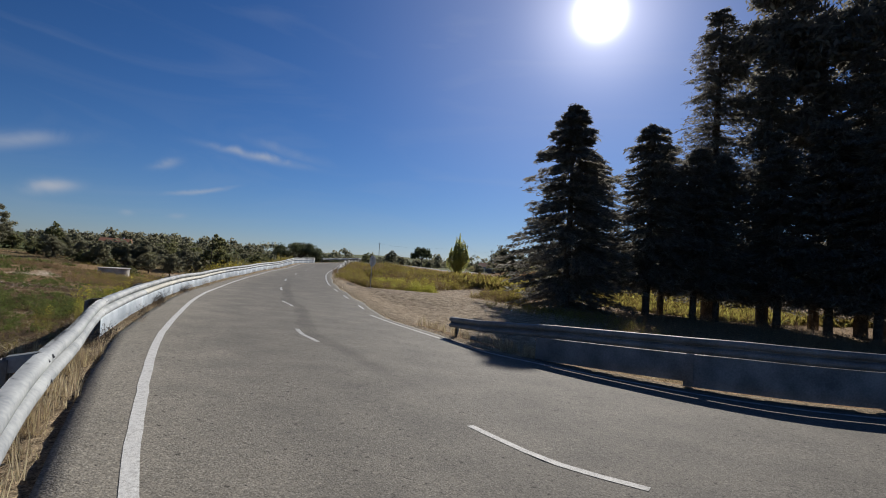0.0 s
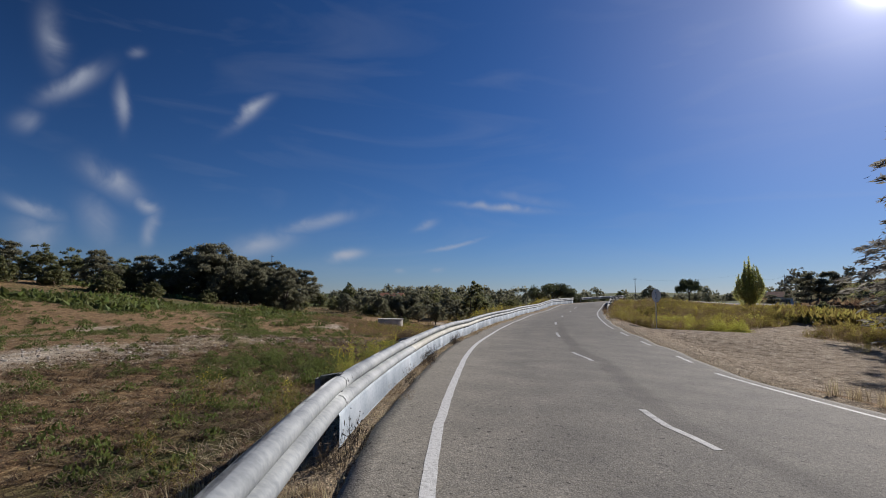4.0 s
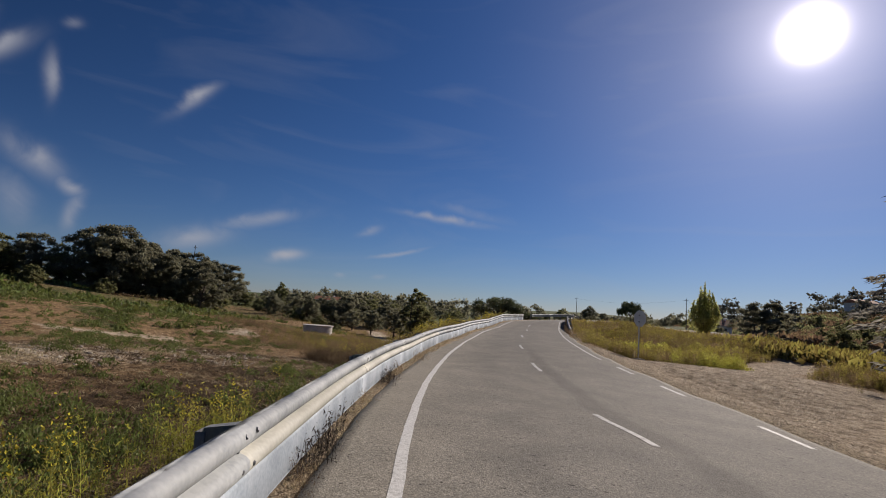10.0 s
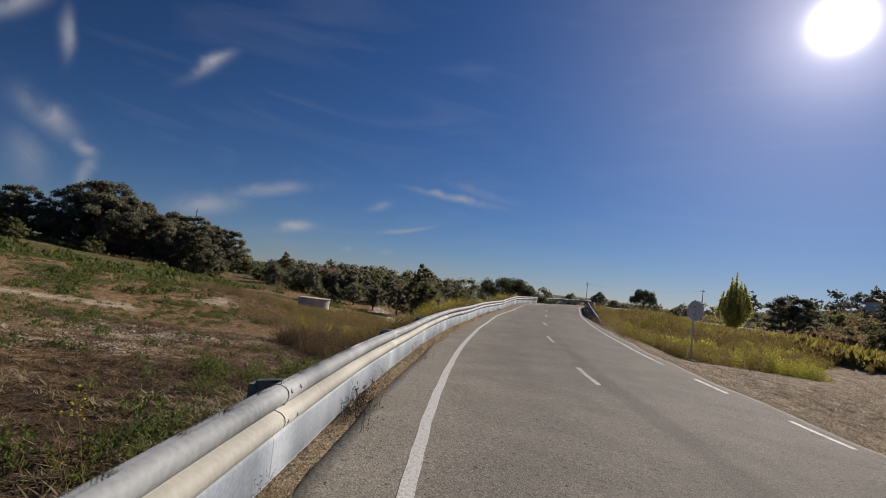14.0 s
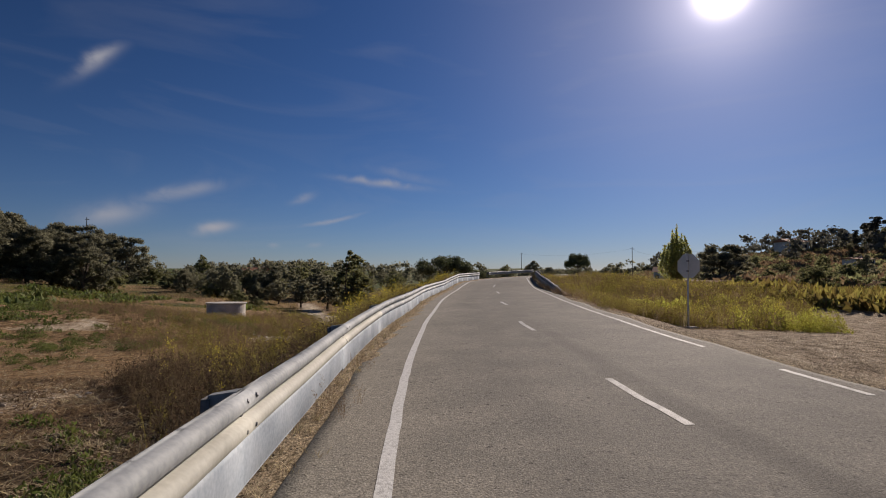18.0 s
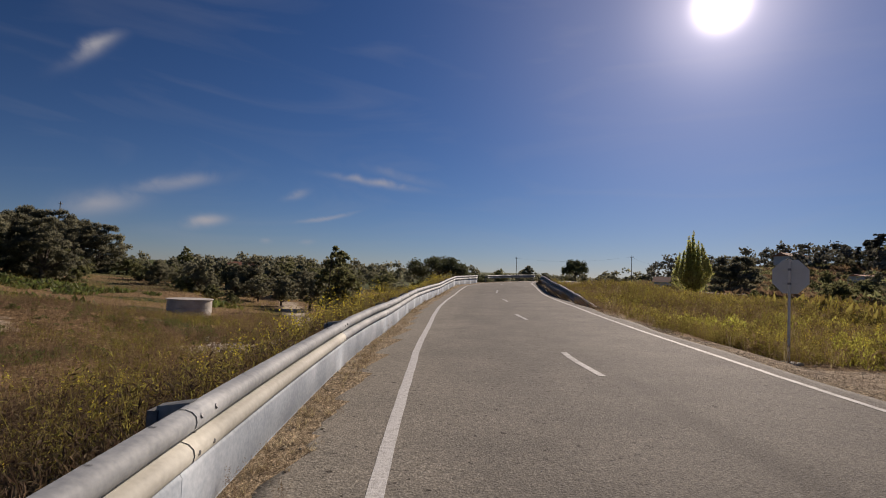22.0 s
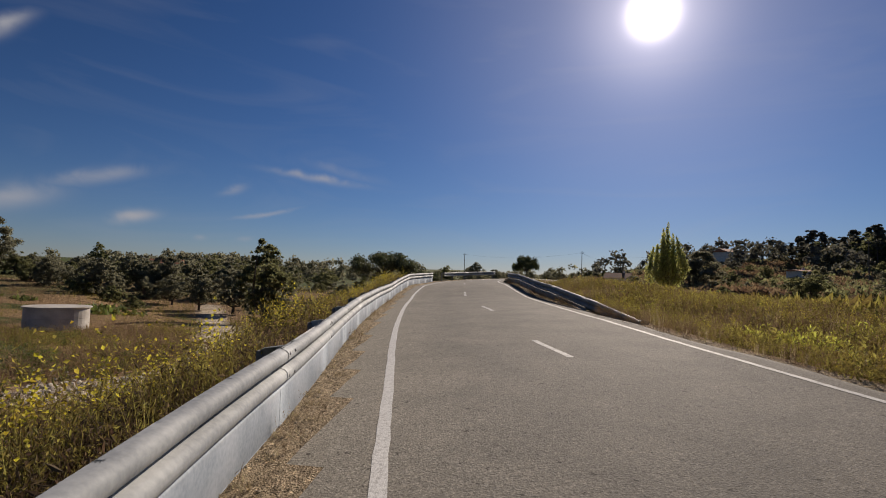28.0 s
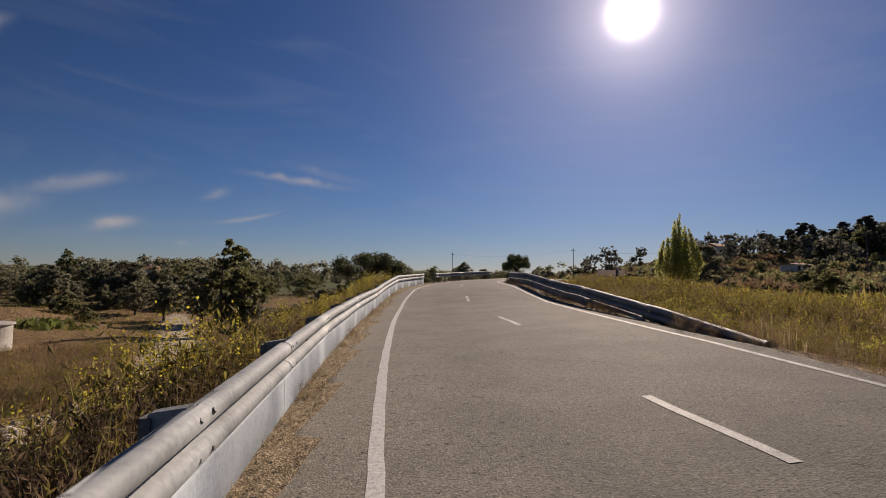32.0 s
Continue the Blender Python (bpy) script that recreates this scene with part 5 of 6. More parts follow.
def leafy(r, n, h, spread, size, stretch=1.5, wide=0.42):
    c = r.normal(size=(n, 3)) * np.array([spread, spread, 0])
    d = np.hypot(c[:, 0], c[:, 1]) / (spread * 2)
    c[:, 2] = h * r.uniform(0.1, 1, n) * np.clip(1 - d * d, 0.15, 1)
    return leaf_quads(c, size, r, 0.2, stretch, np.tile([0, 0, 0.7], (n, 1)), wide)


def scatter(name, protos, x, y, scales, mat, label, category, lift=0.0, zscale=None):
    """Many copies of a few prototypes joined into one mesh on the ground."""
    r = np.random.default_rng(len(x) + 5)
    z = ground_z(x, y) + lift
    vs, fs, k = [], [], 0
    which = r.integers(0, len(protos), len(x))
    turn = r.uniform(0, 2 * np.pi, len(x))
    zs = scales if zscale is None else zscale
    for j, (pv, pf) in enumerate(protos):
        m = which == j
        if not m.any():
            continue
        c, s, sc = np.cos(turn[m])[:, None], np.sin(turn[m])[:, None], np.asarray(scales)[m][:, None]
        vx = (pv[None, :, 0] * c - pv[None, :, 1] * s) * sc + x[m][:, None]
        vy = (pv[None, :, 0] * s + pv[None, :, 1] * c) * sc + y[m][:, None]
        vz = pv[None, :, 2] * np.asarray(zs)[m][:, None] + z[m][:, None]
        vs.append(np.stack([vx, vy, vz], -1).reshape(-1, 3))
        n = m.sum()
        fs.append((pf[None] + (np.arange(n) * len(pv))[:, None, None] + k).reshape(-1, 4))
        k += n * len(pv)
    return tagged(new(name, big_mesh(name, np.vstack(vs), np.vstack(fs), mat)), label, category, kind="stuff")


def along(curve, n, s0, s1, d0, d1, count, r):
    """Random places beside a curve: between fractions s0 and s1 of it, d0 to d1 metres to its side."""
    q = r.uniform(min(s0, s1), max(s0, s1), count) * (len(curve) - 1)
    i = q.astype(int)
    d = r.uniform(d0, d1, count)
    p = curve[i] + n[i] * d[:, None] + r.normal(0, 0.1, (count, 2))
    return p[:, 0], p[:, 1], d


g = np.random.default_rng(17)
tuft = [blades(np.random.default_rng(200 + i), 10, 0.12, 0.16, 0.006, 1.5) for i in range(4)]
tall = [blades(np.random.default_rng(210 + i), 14, 0.55, 0.1, 0.006, 0.35) for i in range(4)]
bushy_p = [leafy(np.random.default_rng(220 + i), 330, 0.34, 0.2, 0.034, 1.7, 0.36) for i in range(5)]
bushy_far = [leafy(np.random.default_rng(226 + i), 70, 0.34, 0.22, 0.08, 1.6, 0.4) for i in range(4)]


def weed(seed, stems, h, spread, per, size, stalk=0.0022):
    """Branching stalks with fine leaves along them."""
    r = np.random.default_rng(seed)
    pieces, cs = [blades(r, stems, h, spread, stalk, 0.4)], []
    for v in pieces[0][0].reshape(-1, 6, 3):
        q = r.uniform(0.12, 1.0, per)[:, None]
        c = np.where(q < 0.5, v[0] + (v[2] - v[0]) * q * 2, v[2] + (v[4] - v[2]) * (q * 2 - 1))
        cs.append(c + r.normal(0, 1, (per, 3)) * 0.045 * (1.25 - q) * np.array([1, 1, 0.6]))
    return gather(pieces + [leaf_quads(np.vstack(cs), size, r, 0.1, 1.9, np.tile([0, 0, 0.5], (stems * per, 1)), 0.24)])


weed_p = [weed(230 + i, 9, 0.66, 0.16, 20, 0.02, 0.0018) for i in range(5)]
weed_tiny = [weed(310 + i, 5, 0.66, 0.2, 4, 0.05, 0.004) for i in range(5)]
weed_mid = [weed(295 + i, 5, 0.66, 0.18, 6, 0.042, 0.0032) for i in range(5)]
weed_lo = [weed(290 + i, 6, 0.66, 0.16, 8, 0.036, 0.0028) for i in range(5)]
flower_p = [leaf_quads(np.random.default_rng(250 + i).normal(size=(34, 3)) * np.array([0.04, 0.04, 0.08]) + np.array([0, 0, 0.58]), 0.02, np.random.default_rng(260 + i)) for i in range(4)]
clump_p = [leafy(np.random.default_rng(280 + i), 420, 1.0, 0.26, 0.05, 2.0, 0.3) for i in range(4)]
clump_lo = [leafy(np.random.default_rng(284 + i), 170, 1.0, 0.32, 0.085, 2.0, 0.3) for i in range(4)]
mat_far = [leafy(np.random.default_rng(320 + i), 18, 0.16, 0.32, 0.22) for i in range(4)]

fl = (left_line[:, 1] > 2) & (left_line[:, 1] < 66)
lo_s, hi_s = np.argmax(fl) / len(left_line), (len(left_line) - np.argmax(fl[::-1])) / len(left_line)


def y_frac(y):
    return np.argmin(np.abs(left_line[:, 1] - y) + (left_line[:, 0] > 3) * 99) / (len(left_line) - 1)


# field on the left: chaff, low green plants in patches
x, y, d = along(left_line, left_n, y_frac(-3), y_frac(46), 1.6, 17, 8000, g)
keep = bare_at(x, y) < g.uniform(0.05, 0.4, len(x))
x, y = x[keep], y[keep]
hs = g.uniform(0.4, 1.05, len(x))
scatter("dry_grass", tuft, x, y, hs, M["straw"], "short dry straw-coloured stubble over the field", "dry grass", zscale=hs * 0.45)
x, y, d = along(left_line, left_n, y_frac(-1), y_frac(62), 1.5, 20, 8000, g)
keep = bare_at(x, y) < 0.12
x, y = x[keep], y[keep]
hs = g.uniform(0.2, 0.5, len(x))
scatter("dead_weeds", weed_tiny, x, y, hs, M["brownweed"], "dead brown weeds lying in the field", "dry weeds", zscale=hs * 0.45)
x, y, d = along(left_line, left_n, y_frac(-4), y_frac(58), 2.6, 50, 9500, g)
patchy = 0.7 * lumps(x, y, 4.3) + 0.6 * lumps(x + 9, y, 1.3) + g.normal(0, 0.6, len(x))
keep = (patchy > np.interp(d, [3, 6, 14, 20, 30], [1.25, 0.95, 0.75, 0.5, 0.5])) & (bare_at(x, y) < g.uniform(0.1, 0.7, len(x))) & ((y < 23) | (d > 10))
x, y, d = x[keep], y[keep], d[keep]
hs = g.uniform(0.4, 1.1, len(x)) * (1 + 0.2 * lumps(x, y, 3.0))
near = d < 17
scatter("field_plants", bushy_p, x[near], y[near], hs[near], M["greenplant"], "low leafy green plants scattered over the brown field", "field plants")
scatter("field_plants", bushy_far, x[~near], y[~near], hs[~near] * 1.1, M["greenplant"], "low green plants further across the field", "field plants")
x, y, d = along(left_line, left_n, y_frac(-4), y_frac(52), 2.2, 60, 5200, g)
keep = (bare_at(x, y) < g.uniform(0.1, 1.0, len(x))) & ((y < 26) | (d > 11))
x, y = x[keep], y[keep]
scatter("field_sprouts", bushy_far, x, y, g.uniform(0.22, 0.6, len(x)), M["greenplant"], "small green sprouts all over the field", "field plants")
x, y = g.uniform(-85, -28, 3000), g.uniform(10, 72, 3000)
keep = (lumps(x, y, 4.5) + 0.5 * lumps(x, y, 1.9) > 0.2) & (nearest(left_line, left_n, x, y)[0] > 26)
x, y = x[keep], y[keep]
scatter("far_field_plants", mat_far, x, y, g.uniform(1.0, 2.6, len(x)), M["greenplant"], "bands of green crop on the upper field", "field plants")

# weeds with yellow flowers behind the left guard rail, thicker further on, over a withered brown thicket
x, y, d = along(left_line, left_n, y_frac(5), y_frac(66), 1.5, 6.5, 12500, g)
clumpy = lumps(x, y, 1.3) + 0.5 * lumps(x + 5, y, 0.6)
keep = g.uniform(0, 1, len(x)) < np.interp(y, [6, 9, 13, 15, 23, 27, 31, 36, 42, 66], [0.03, 0.07, 0.03, 0.012, 0.012, 0.08, 0.26, 0.5, 0.85, 1.0]) * np.interp(d, [1.2, 3.0, 6.5], [1, 0.85, 0.3]) * (d < np.interp(y, [8, 24, 27, 30], [4.5, 2.6, 4.0, 6.5])) * np.clip(0.75 + 0.7 * clumpy, 0.1, 1.5)
x, y, d = x[keep], y[keep], d[keep]
hs = g.uniform(0.5, 1.15, len(x)) * np.interp(y, [6, 20, 27], [0.8, 0.95, 1.15]) * (1 + 0.3 * lumps(x, y, 1.1))
near = (y < 38) & (d < 4.0)
scatter("verge_weeds", weed_p, x[near], y[near], hs[near], M["weed"], "tall yellow-green weeds behind the guard rail", "weeds")
scatter("verge_weeds", weed_mid, x[~near], y[~near], hs[~near], M["weed"], "yellow-green weeds further along the guard rail", "weeds")
pick = g.uniform(0, 1, len(x)) < 0.15 + 0.4 * (lumps(x, y, 0.9) > 0.2)
scatter("verge_flowers", flower_p, x[pick], y[pick], hs[pick] * 1.15, M["yellow"], "small yellow flower heads on the verge weeds", "flowers", zscale=hs[pick] * 1.08)
x, y, d = along(left_line, left_n, y_frac(20), y_frac(64), 1.5, 12.0, 5200, g)
keep = (bare_at(x, y) < 0.3) & (g.uniform(0, 1, len(x)) < np.interp(y, [20, 26, 31], [0.05, 0.3, 1.0])) & (d < np.interp(y, [20, 30, 36, 44], [2.5, 4.0, 8.0, 12.0]))
x, y = x[keep], y[keep]
scatter("brown_thicket", weed_mid, x, y, g.uniform(0.6, 1.15, len(x)) * np.interp(y, [20, 33], [0.3, 1.0]), M["brownweed"], "brown withered weeds below the embankment", "dry weeds")
x, y, d = along(left_line, left_n, y_frac(23), y_frac(46), 1.5, 6.5, 6000, g)
keep = (g.uniform(0, 1, len(x)) < np.interp(y, [23, 25, 28, 46], [0.06, 0.4, 0.9, 1.0])) & (d < np.interp(y, [23, 26, 29, 36], [2.2, 3.4, 6.5, 6.5]))
x, y = x[keep], y[keep]
scatter("rail_thicket", weed_lo, x, y, g.uniform(0.5, 1.1, len(x)) * np.interp(y, [23, 28], [0.5, 1.0]), M["deadstem"], "dense dark brown withered stems behind the rail", "dry weeds")
# trodden hay lying on the bank before the thicket, with a few green clumps in it
x, y, d = along(left_line, left_n, y_frac(6), y_frac(32), 1.4, 11.0, 9500, g)
tone = lumps(x, y, 1.5) + 0.7 * lumps(x + 7, y, 0.6) + g.normal(0, 0.35, len(x))
for mask, key, words in ((tone > 0.5, "straw", "pale lying hay over the bank"), ((tone <= 0.5) & (tone > -0.15), "brownweed", "brown lying hay over the bank"), (tone <= -0.15, "deadstem", "dark rotting hay over the bank")):
    hs = g.uniform(0.7, 1.6, mask.sum())
    scatter("lying_hay", tuft, x[mask], y[mask], hs, M[key], words, "dry grass", zscale=hs * 0.4)
x, y, d = along(left_line, left_n, y_frac(14), y_frac(27), 2.0, 10.0, 420, g)
keep = lumps(x, y, 1.7) + g.normal(0, 0.3, len(x)) > 0.55
scatter("bank_plants", bushy_p, x[keep], y[keep], g.uniform(0.5, 1.1, keep.sum()), M["greenplant"], "leafy green clumps growing through the lying hay", "field plants")
x, y, d = along(left_line, left_n, y_frac(30), y_frac(64), 4.5, 17, 3200, g)
keep = (lumps(x, y, 2.4) > -0.25) & (bare_at(x, y) < 0.35) & (d < np.interp(y, [30, 36, 46], [5, 9, 17]))
scatter("slope_weeds", weed_mid, x[keep], y[keep], g.uniform(0.5, 1.0, keep.sum()), M["weed"], "yellowish weeds on the slope below the road", "weeds")

# a stand of flowering weeds close behind the rail
x = np.concatenate([g.normal(-9.95, 0.22, 20), g.normal(-9.6, 0.2, 10), g.normal(-7.2, 0.15, 5)])
y = np.concatenate([g.normal(14.4, 0.4, 20), g.normal(12.9, 0.35, 10), g.normal(5.3, 0.2, 5)])
hs = g.uniform(0.6, 1.25, len(x))
scatter("flowering_weeds", weed_p, x, y, hs, M["fennel"], "upright yellow-green flowering weeds by the rail", "weeds")
scatter("flower_spikes", flower_p, x[::2], y[::2], hs[::2], M["yellow"], "yellow flower spikes close behind the rail", "flowers", zscale=hs[::2] * 1.05)

# withered growth between the rail and the cistern
x, y, d = along(left_line, left_n, y_frac(27), y_frac(62), 5, 24, 8500, g)
keep = (bare_at(x, y) < 0.3) & (np.hypot(x + 38.2, y - 59.4) > 2.4) & (d < np.interp(y, [27, 34, 44], [4, 9, 24]))
x, y = x[keep], y[keep]
gold = lumps(x, y, 3.1) + g.normal(0, 0.5, len(x)) > 0.55
scatter("basin_weeds", weed_tiny, x[~gold], y[~gold], g.uniform(0.35, 0.95, (~gold).sum()), M["brownweed"], "rusty brown weeds in the low ground", "dry weeds")
scatter("basin_weeds", weed_tiny, x[gold], y[gold], g.uniform(0.35, 0.95, gold.sum()), M["weed"], "golden weeds in the low ground", "weeds")

# rough growth in the hollow and on the hillside across the road
x, y = g.uniform(-82, -19, 8000), g.uniform(58, 118, 8000)
keep = (nearest(left_line, left_n, x, y)[0] > 6) & (bare_at(x, y) < 0.3) & (y > 46 - 0.35 * x - 12)
olive_tone = keep & (lumps(x, y, 5.0) > 0)
scatter("hollow_scrub", weed_tiny, x[olive_tone], y[olive_tone], g.uniform(0.35, 0.9, olive_tone.sum()), M["weed"], "olive-coloured rough growth in the hollow", "weeds")
brown_tone = keep & ~olive_tone
scatter("hollow_scrub", weed_tiny, x[brown_tone], y[brown_tone], g.uniform(0.35, 0.9, brown_tone.sum()), M["brownweed"], "brown withered growth in the hollow", "dry weeds")
x, y = g.uniform(12, 150, 9000), g.uniform(98, 225, 9000)
sh = lumps(x, y, 7.0) + g.normal(0, 0.5, 9000) > 0.1
scatter("hillside_scrub", mat_far, x[sh], y[sh], g.uniform(1.5, 3.6, sh.sum()), M["shrub"], "low dull green scrub on the hillside", "scrub", zscale=g.uniform(1.5, 4.5, sh.sum()))
scatter("hillside_scrub", mat_far, x[~sh], y[~sh], g.uniform(1.5, 3.6, (~sh).sum()), M["brownweed"], "low brown scrub on the hillside", "scrub", zscale=g.uniform(1.5, 4.0, (~sh).sum()))

# dry grass along the foot of the left rail
x, y, d = along(left_line, left_n, y_frac(-2), y_frac(66), 0.8, 1.0, 2400, g)
keep = g.uniform(0, 1, len(x)) < np.interp(y, [7, 10], [1.0, 0.55])
scatter("verge_straw", tuft, x[keep], y[keep], g.uniform(0.3, 0.65, keep.sum()), M["straw"], "dry grass at the foot of the guard rail", "dry grass")
x, y, d = along(left_line, left_n, y_frac(-2), y_frac(7.5), 0.76, 1.6, 900, g)
scatter("verge_hay", tall, x, y, g.uniform(0.25, 0.6, len(x)), M["straw"], "long dry grass under the open guard rail", "dry grass")
x, y, d = along(left_line, left_n, y_frac(8), y_frac(60), 0.70, 0.82, 420, g)
keep = lumps(x, y, 0.8) > 0.35
scatter("rail_weeds", weed_p, x[keep], y[keep], g.uniform(0.2, 0.6, keep.sum()) * np.interp(y[keep], [20, 22, 25, 27], [0.7, 1.1, 1.1, 0.6]), M["brownweed"], "thin dark stems against the rail's skirt", "weeds")

x, y, d = along(left_line, left_n, y_frac(8), y_frac(27), 0.80, 0.88, 420, g)
keep = lumps(x, y, 0.9) + 0.6 * lumps(x, y, 2.7) > 0.75
scatter("rail_stems", weed_tiny, x[keep], y[keep], g.uniform(0.2, 0.6, keep.sum()), M["bark"], "thin dark withered stems against the rail's skirt", "weeds")

# right side: tall weeds round the sign and along the inner edge
def r_frac(y):
    return np.argmin(np.abs(right_line[:, 1] - y) + (right_line[:, 0] > 1.5) * 99) / (len(right_line) - 1)


x, y, d = along(right_line, right_n, r_frac(37), r_frac(72), 0.7, 17, 15000, g)
back_edge = 38.2 + 0.28 * (x + 5.5)
keep = (y > back_edge + g.normal(0, 0.5, len(x))) & (np.abs(x - (0.6 + 0.5 * (y - 41))) > 2.0)
x, y, d = x[keep], y[keep], d[keep]
hs = g.uniform(0.4, 1.1, len(x)) * np.interp(d, [0.7, 2.0, 6], [0.5, 0.85, 1.05]) * (1 + 0.3 * lumps(x, y, 1.6) + 0.2 * lumps(x + 4, y, 0.6))
tan = g.uniform(0, 1, len(x)) + 0.25 * lumps(x, y, 2.5) > 0.56
scatter("meadow_brush", weed_tiny, x[tan], y[tan], hs[tan], M["brownweed"], "withered brown weeds mixed into the meadow", "dry weeds")
near = ~tan & (d < 4)
scatter("meadow_weeds", weed_p, x[near], y[near], hs[near], M["weed"], "tall yellow-green weeds beside the road", "weeds")
back = ~tan & (d >= 4)
scatter("meadow_weeds", weed_mid, x[back], y[back], hs[back], M["weed"], "tall yellow-green weeds between road and lay-by", "weeds")
pick = g.uniform(0, 1, len(x)) < 0.1
scatter("meadow_flowers", flower_p, x[pick], y[pick], hs[pick], M["yellow"], "yellow flower heads among the weeds", "flowers")
pick = g.uniform(0, 1, len(x)) < 0.1
scatter("meadow_straw", tall, x[pick], y[pick], hs[pick] * 0.9, M["straw"], "dry stalks among the weeds", "dry grass")
x, y, d = along(right_line, right_n, r_frac(36.5), r_frac(70), 1.3, 17, 2300, g)
keep = (y > 38.6 + 0.28 * (x + 5.5)) & (np.abs(x - (0.6 + 0.5 * (y - 41))) > 2.2) & (lumps(x, y, 2.3) + 0.6 * lumps(x, y, 1.0) + g.normal(0, 0.25, len(x)) > 0.0)
x, y, d = x[keep], y[keep], d[keep]
hs = g.uniform(0.35, 0.85, len(x)) * np.interp(d, [1.3, 4], [0.65, 1.0])
tone = lumps(x, y, 3.4) + g.normal(0, 0.4, len(x))
for mask, mat, words in ((tone > 0.6, "fennel", "bushy bright yellow-green weeds standing out of the meadow"), (tone <= 0.6, "weed", "bushy olive-yellow weeds in the meadow")):
    scatter("leafy_clumps", clump_lo, x[mask], y[mask], hs[mask] * 1.15, M[mat], words, "weeds", zscale=hs[mask])
x, y = g.uniform(-3.6, -0.4, 34), g.uniform(38.6, 41.4, 34)
scatter("sign_clumps", clump_p, x, y, g.uniform(0.5, 1.0, 34), M["fennel"], "bright yellow-green bushy weeds beside the sign", "weeds")
x, y, d = along(right_line, right_n, r_frac(43), r_frac(70), 0.5, 0.72, 420, g)
keep = lumps(x, y, 0.9) > -0.1
scatter("rail_foot_weeds", weed_p, x[keep], y[keep], g.uniform(0.25, 0.6, keep.sum()), M["brownweed"], "weeds in front of the sinking rail", "weeds")
x, y = g.uniform(-3, 45, 9000), g.uniform(52, 112, 9000)
keep = nearest(right_line, right_n, x, y)[0] > 14
scatter("far_meadow", mat_far, x[keep], y[keep], g.uniform(1.2, 2.6, keep.sum()), M["weed"], "low yellow-green growth across the far meadow", "weeds", zscale=g.uniform(2.0, 4.0, keep.sum()))
x, y = g.uniform(1, 12, 900), g.uniform(22, 34, 900)
keep = (x > 3.2 + 0.35 * (34 - y) + g.normal(0, 0.8, 900)) & (x < 11)
scatter("shade_weeds", weed_lo, x[keep], y[keep], g.uniform(0.5, 1.0, keep.sum()), M["weed"], "weeds at the edge of the conifers' shade", "weeds")
x, y, d = along(right_line, right_n, r_frac(16.2), r_frac(13.2), 0.75, 1.7, 60, g)
scatter("rail_end_weeds", tall, x, y, g.uniform(0.3, 0.7, len(x)), M["straw"], "dry grass round the end of the inner rail", "dry grass")
x, y = g.uniform(1.5, 9, 420), g.uniform(11.6, 14, 420)
scatter("shaded_hay", tall, x, y, g.uniform(0.3, 0.7, len(x)), M["straw"], "dry grass behind the shaded rail", "dry grass")
x, y = g.uniform(8, 34, 1400), g.uniform(18, 46, 1400)
scatter("wood_floor_weeds", weed_lo, x, y, g.uniform(0.5, 1.3, len(x)), M["brownweed"], "undergrowth below the conifers", "weeds")

# stones: grit beside the pavement and gravel of the lay-by
def stone(seed):
    bm = bmesh.new()
    bmesh.ops.create_icosphere(bm, subdivisions=1, radius=0.5)
    r = np.random.default_rng(seed)
    for v in bm.verts:
        v.co *= r.uniform(0.7, 1.15)
        v.co.z *= 0.6
    vv = np.array([v.co[:] for v in bm.verts])
    ff = np.array([[v.index for v in f.verts] + [f.verts[2].index] for f in bm.faces])
    bm.free()
    return vv, ff


def scatter_stones(name, x, y, size, mat, label, on_road=False):
    z = road_z(x, y) if on_road else ground_z(x, y)
    r = np.random.default_rng(len(x))
    protos = [stone(300 + i) for i in range(4)]
    vs, fs, k = [], [], 0
    w = r.integers(0, 4, len(x))
    for j, (pv, pf) in enumerate(protos):
        m = w == j
        p = pv[None] * size[m][:, None, None] + np.stack([x[m], y[m], z[m] + size[m] * 0.15], 1)[:, None]
        vs.append(p.reshape(-1, 3))
        fs.append((pf[:, :3][None] + (np.arange(m.sum()) * len(pv))[:, None, None] + k).reshape(-1, 3))
        k += m.sum() * len(pv)
    return tagged(new(name, big_mesh(name, np.vstack(vs), np.vstack(fs), mat)), label, "stones", kind="stuff")


x, y, d = along(left_line, left_n, y_frac(-2), y_frac(60), 0.78, 1.2, 2400, g)
scatter_stones("verge_grit", x, y, g.uniform(0.008, 0.035, len(x)), M["verge"], "loose grit on the narrow verge")
x, y = g.uniform(-7, 8, 4500), g.uniform(16, 38, 4500)
dv = nearest(right_line, right_n, x, y)[0]
keep = (dv > 0.3) & (y < 38 + 0.25 * (x + 5.5))
scatter_stones("layby_gravel", x[keep], y[keep], g.uniform(0.01, 0.04, keep.sum()), M["gravel"], "loose gravel over the lay-by")
x, y, d = along(right_line, right_n, r_frac(17), r_frac(70), 0.2, 0.9, 1200, g)
scatter_stones("edge_gravel", x, y, g.uniform(0.01, 0.035, len(x)), M["gravel"], "gravel along the pavement's ragged edge")
x, y, d = along(left_line, left_n, y_frac(0), y_frac(60), -2.5, 0.55, 500, g)
scatter_stones("road_grit", x, y, g.uniform(0.004, 0.014, len(x)), M["concrete"], "specks of grit on the asphalt", True)


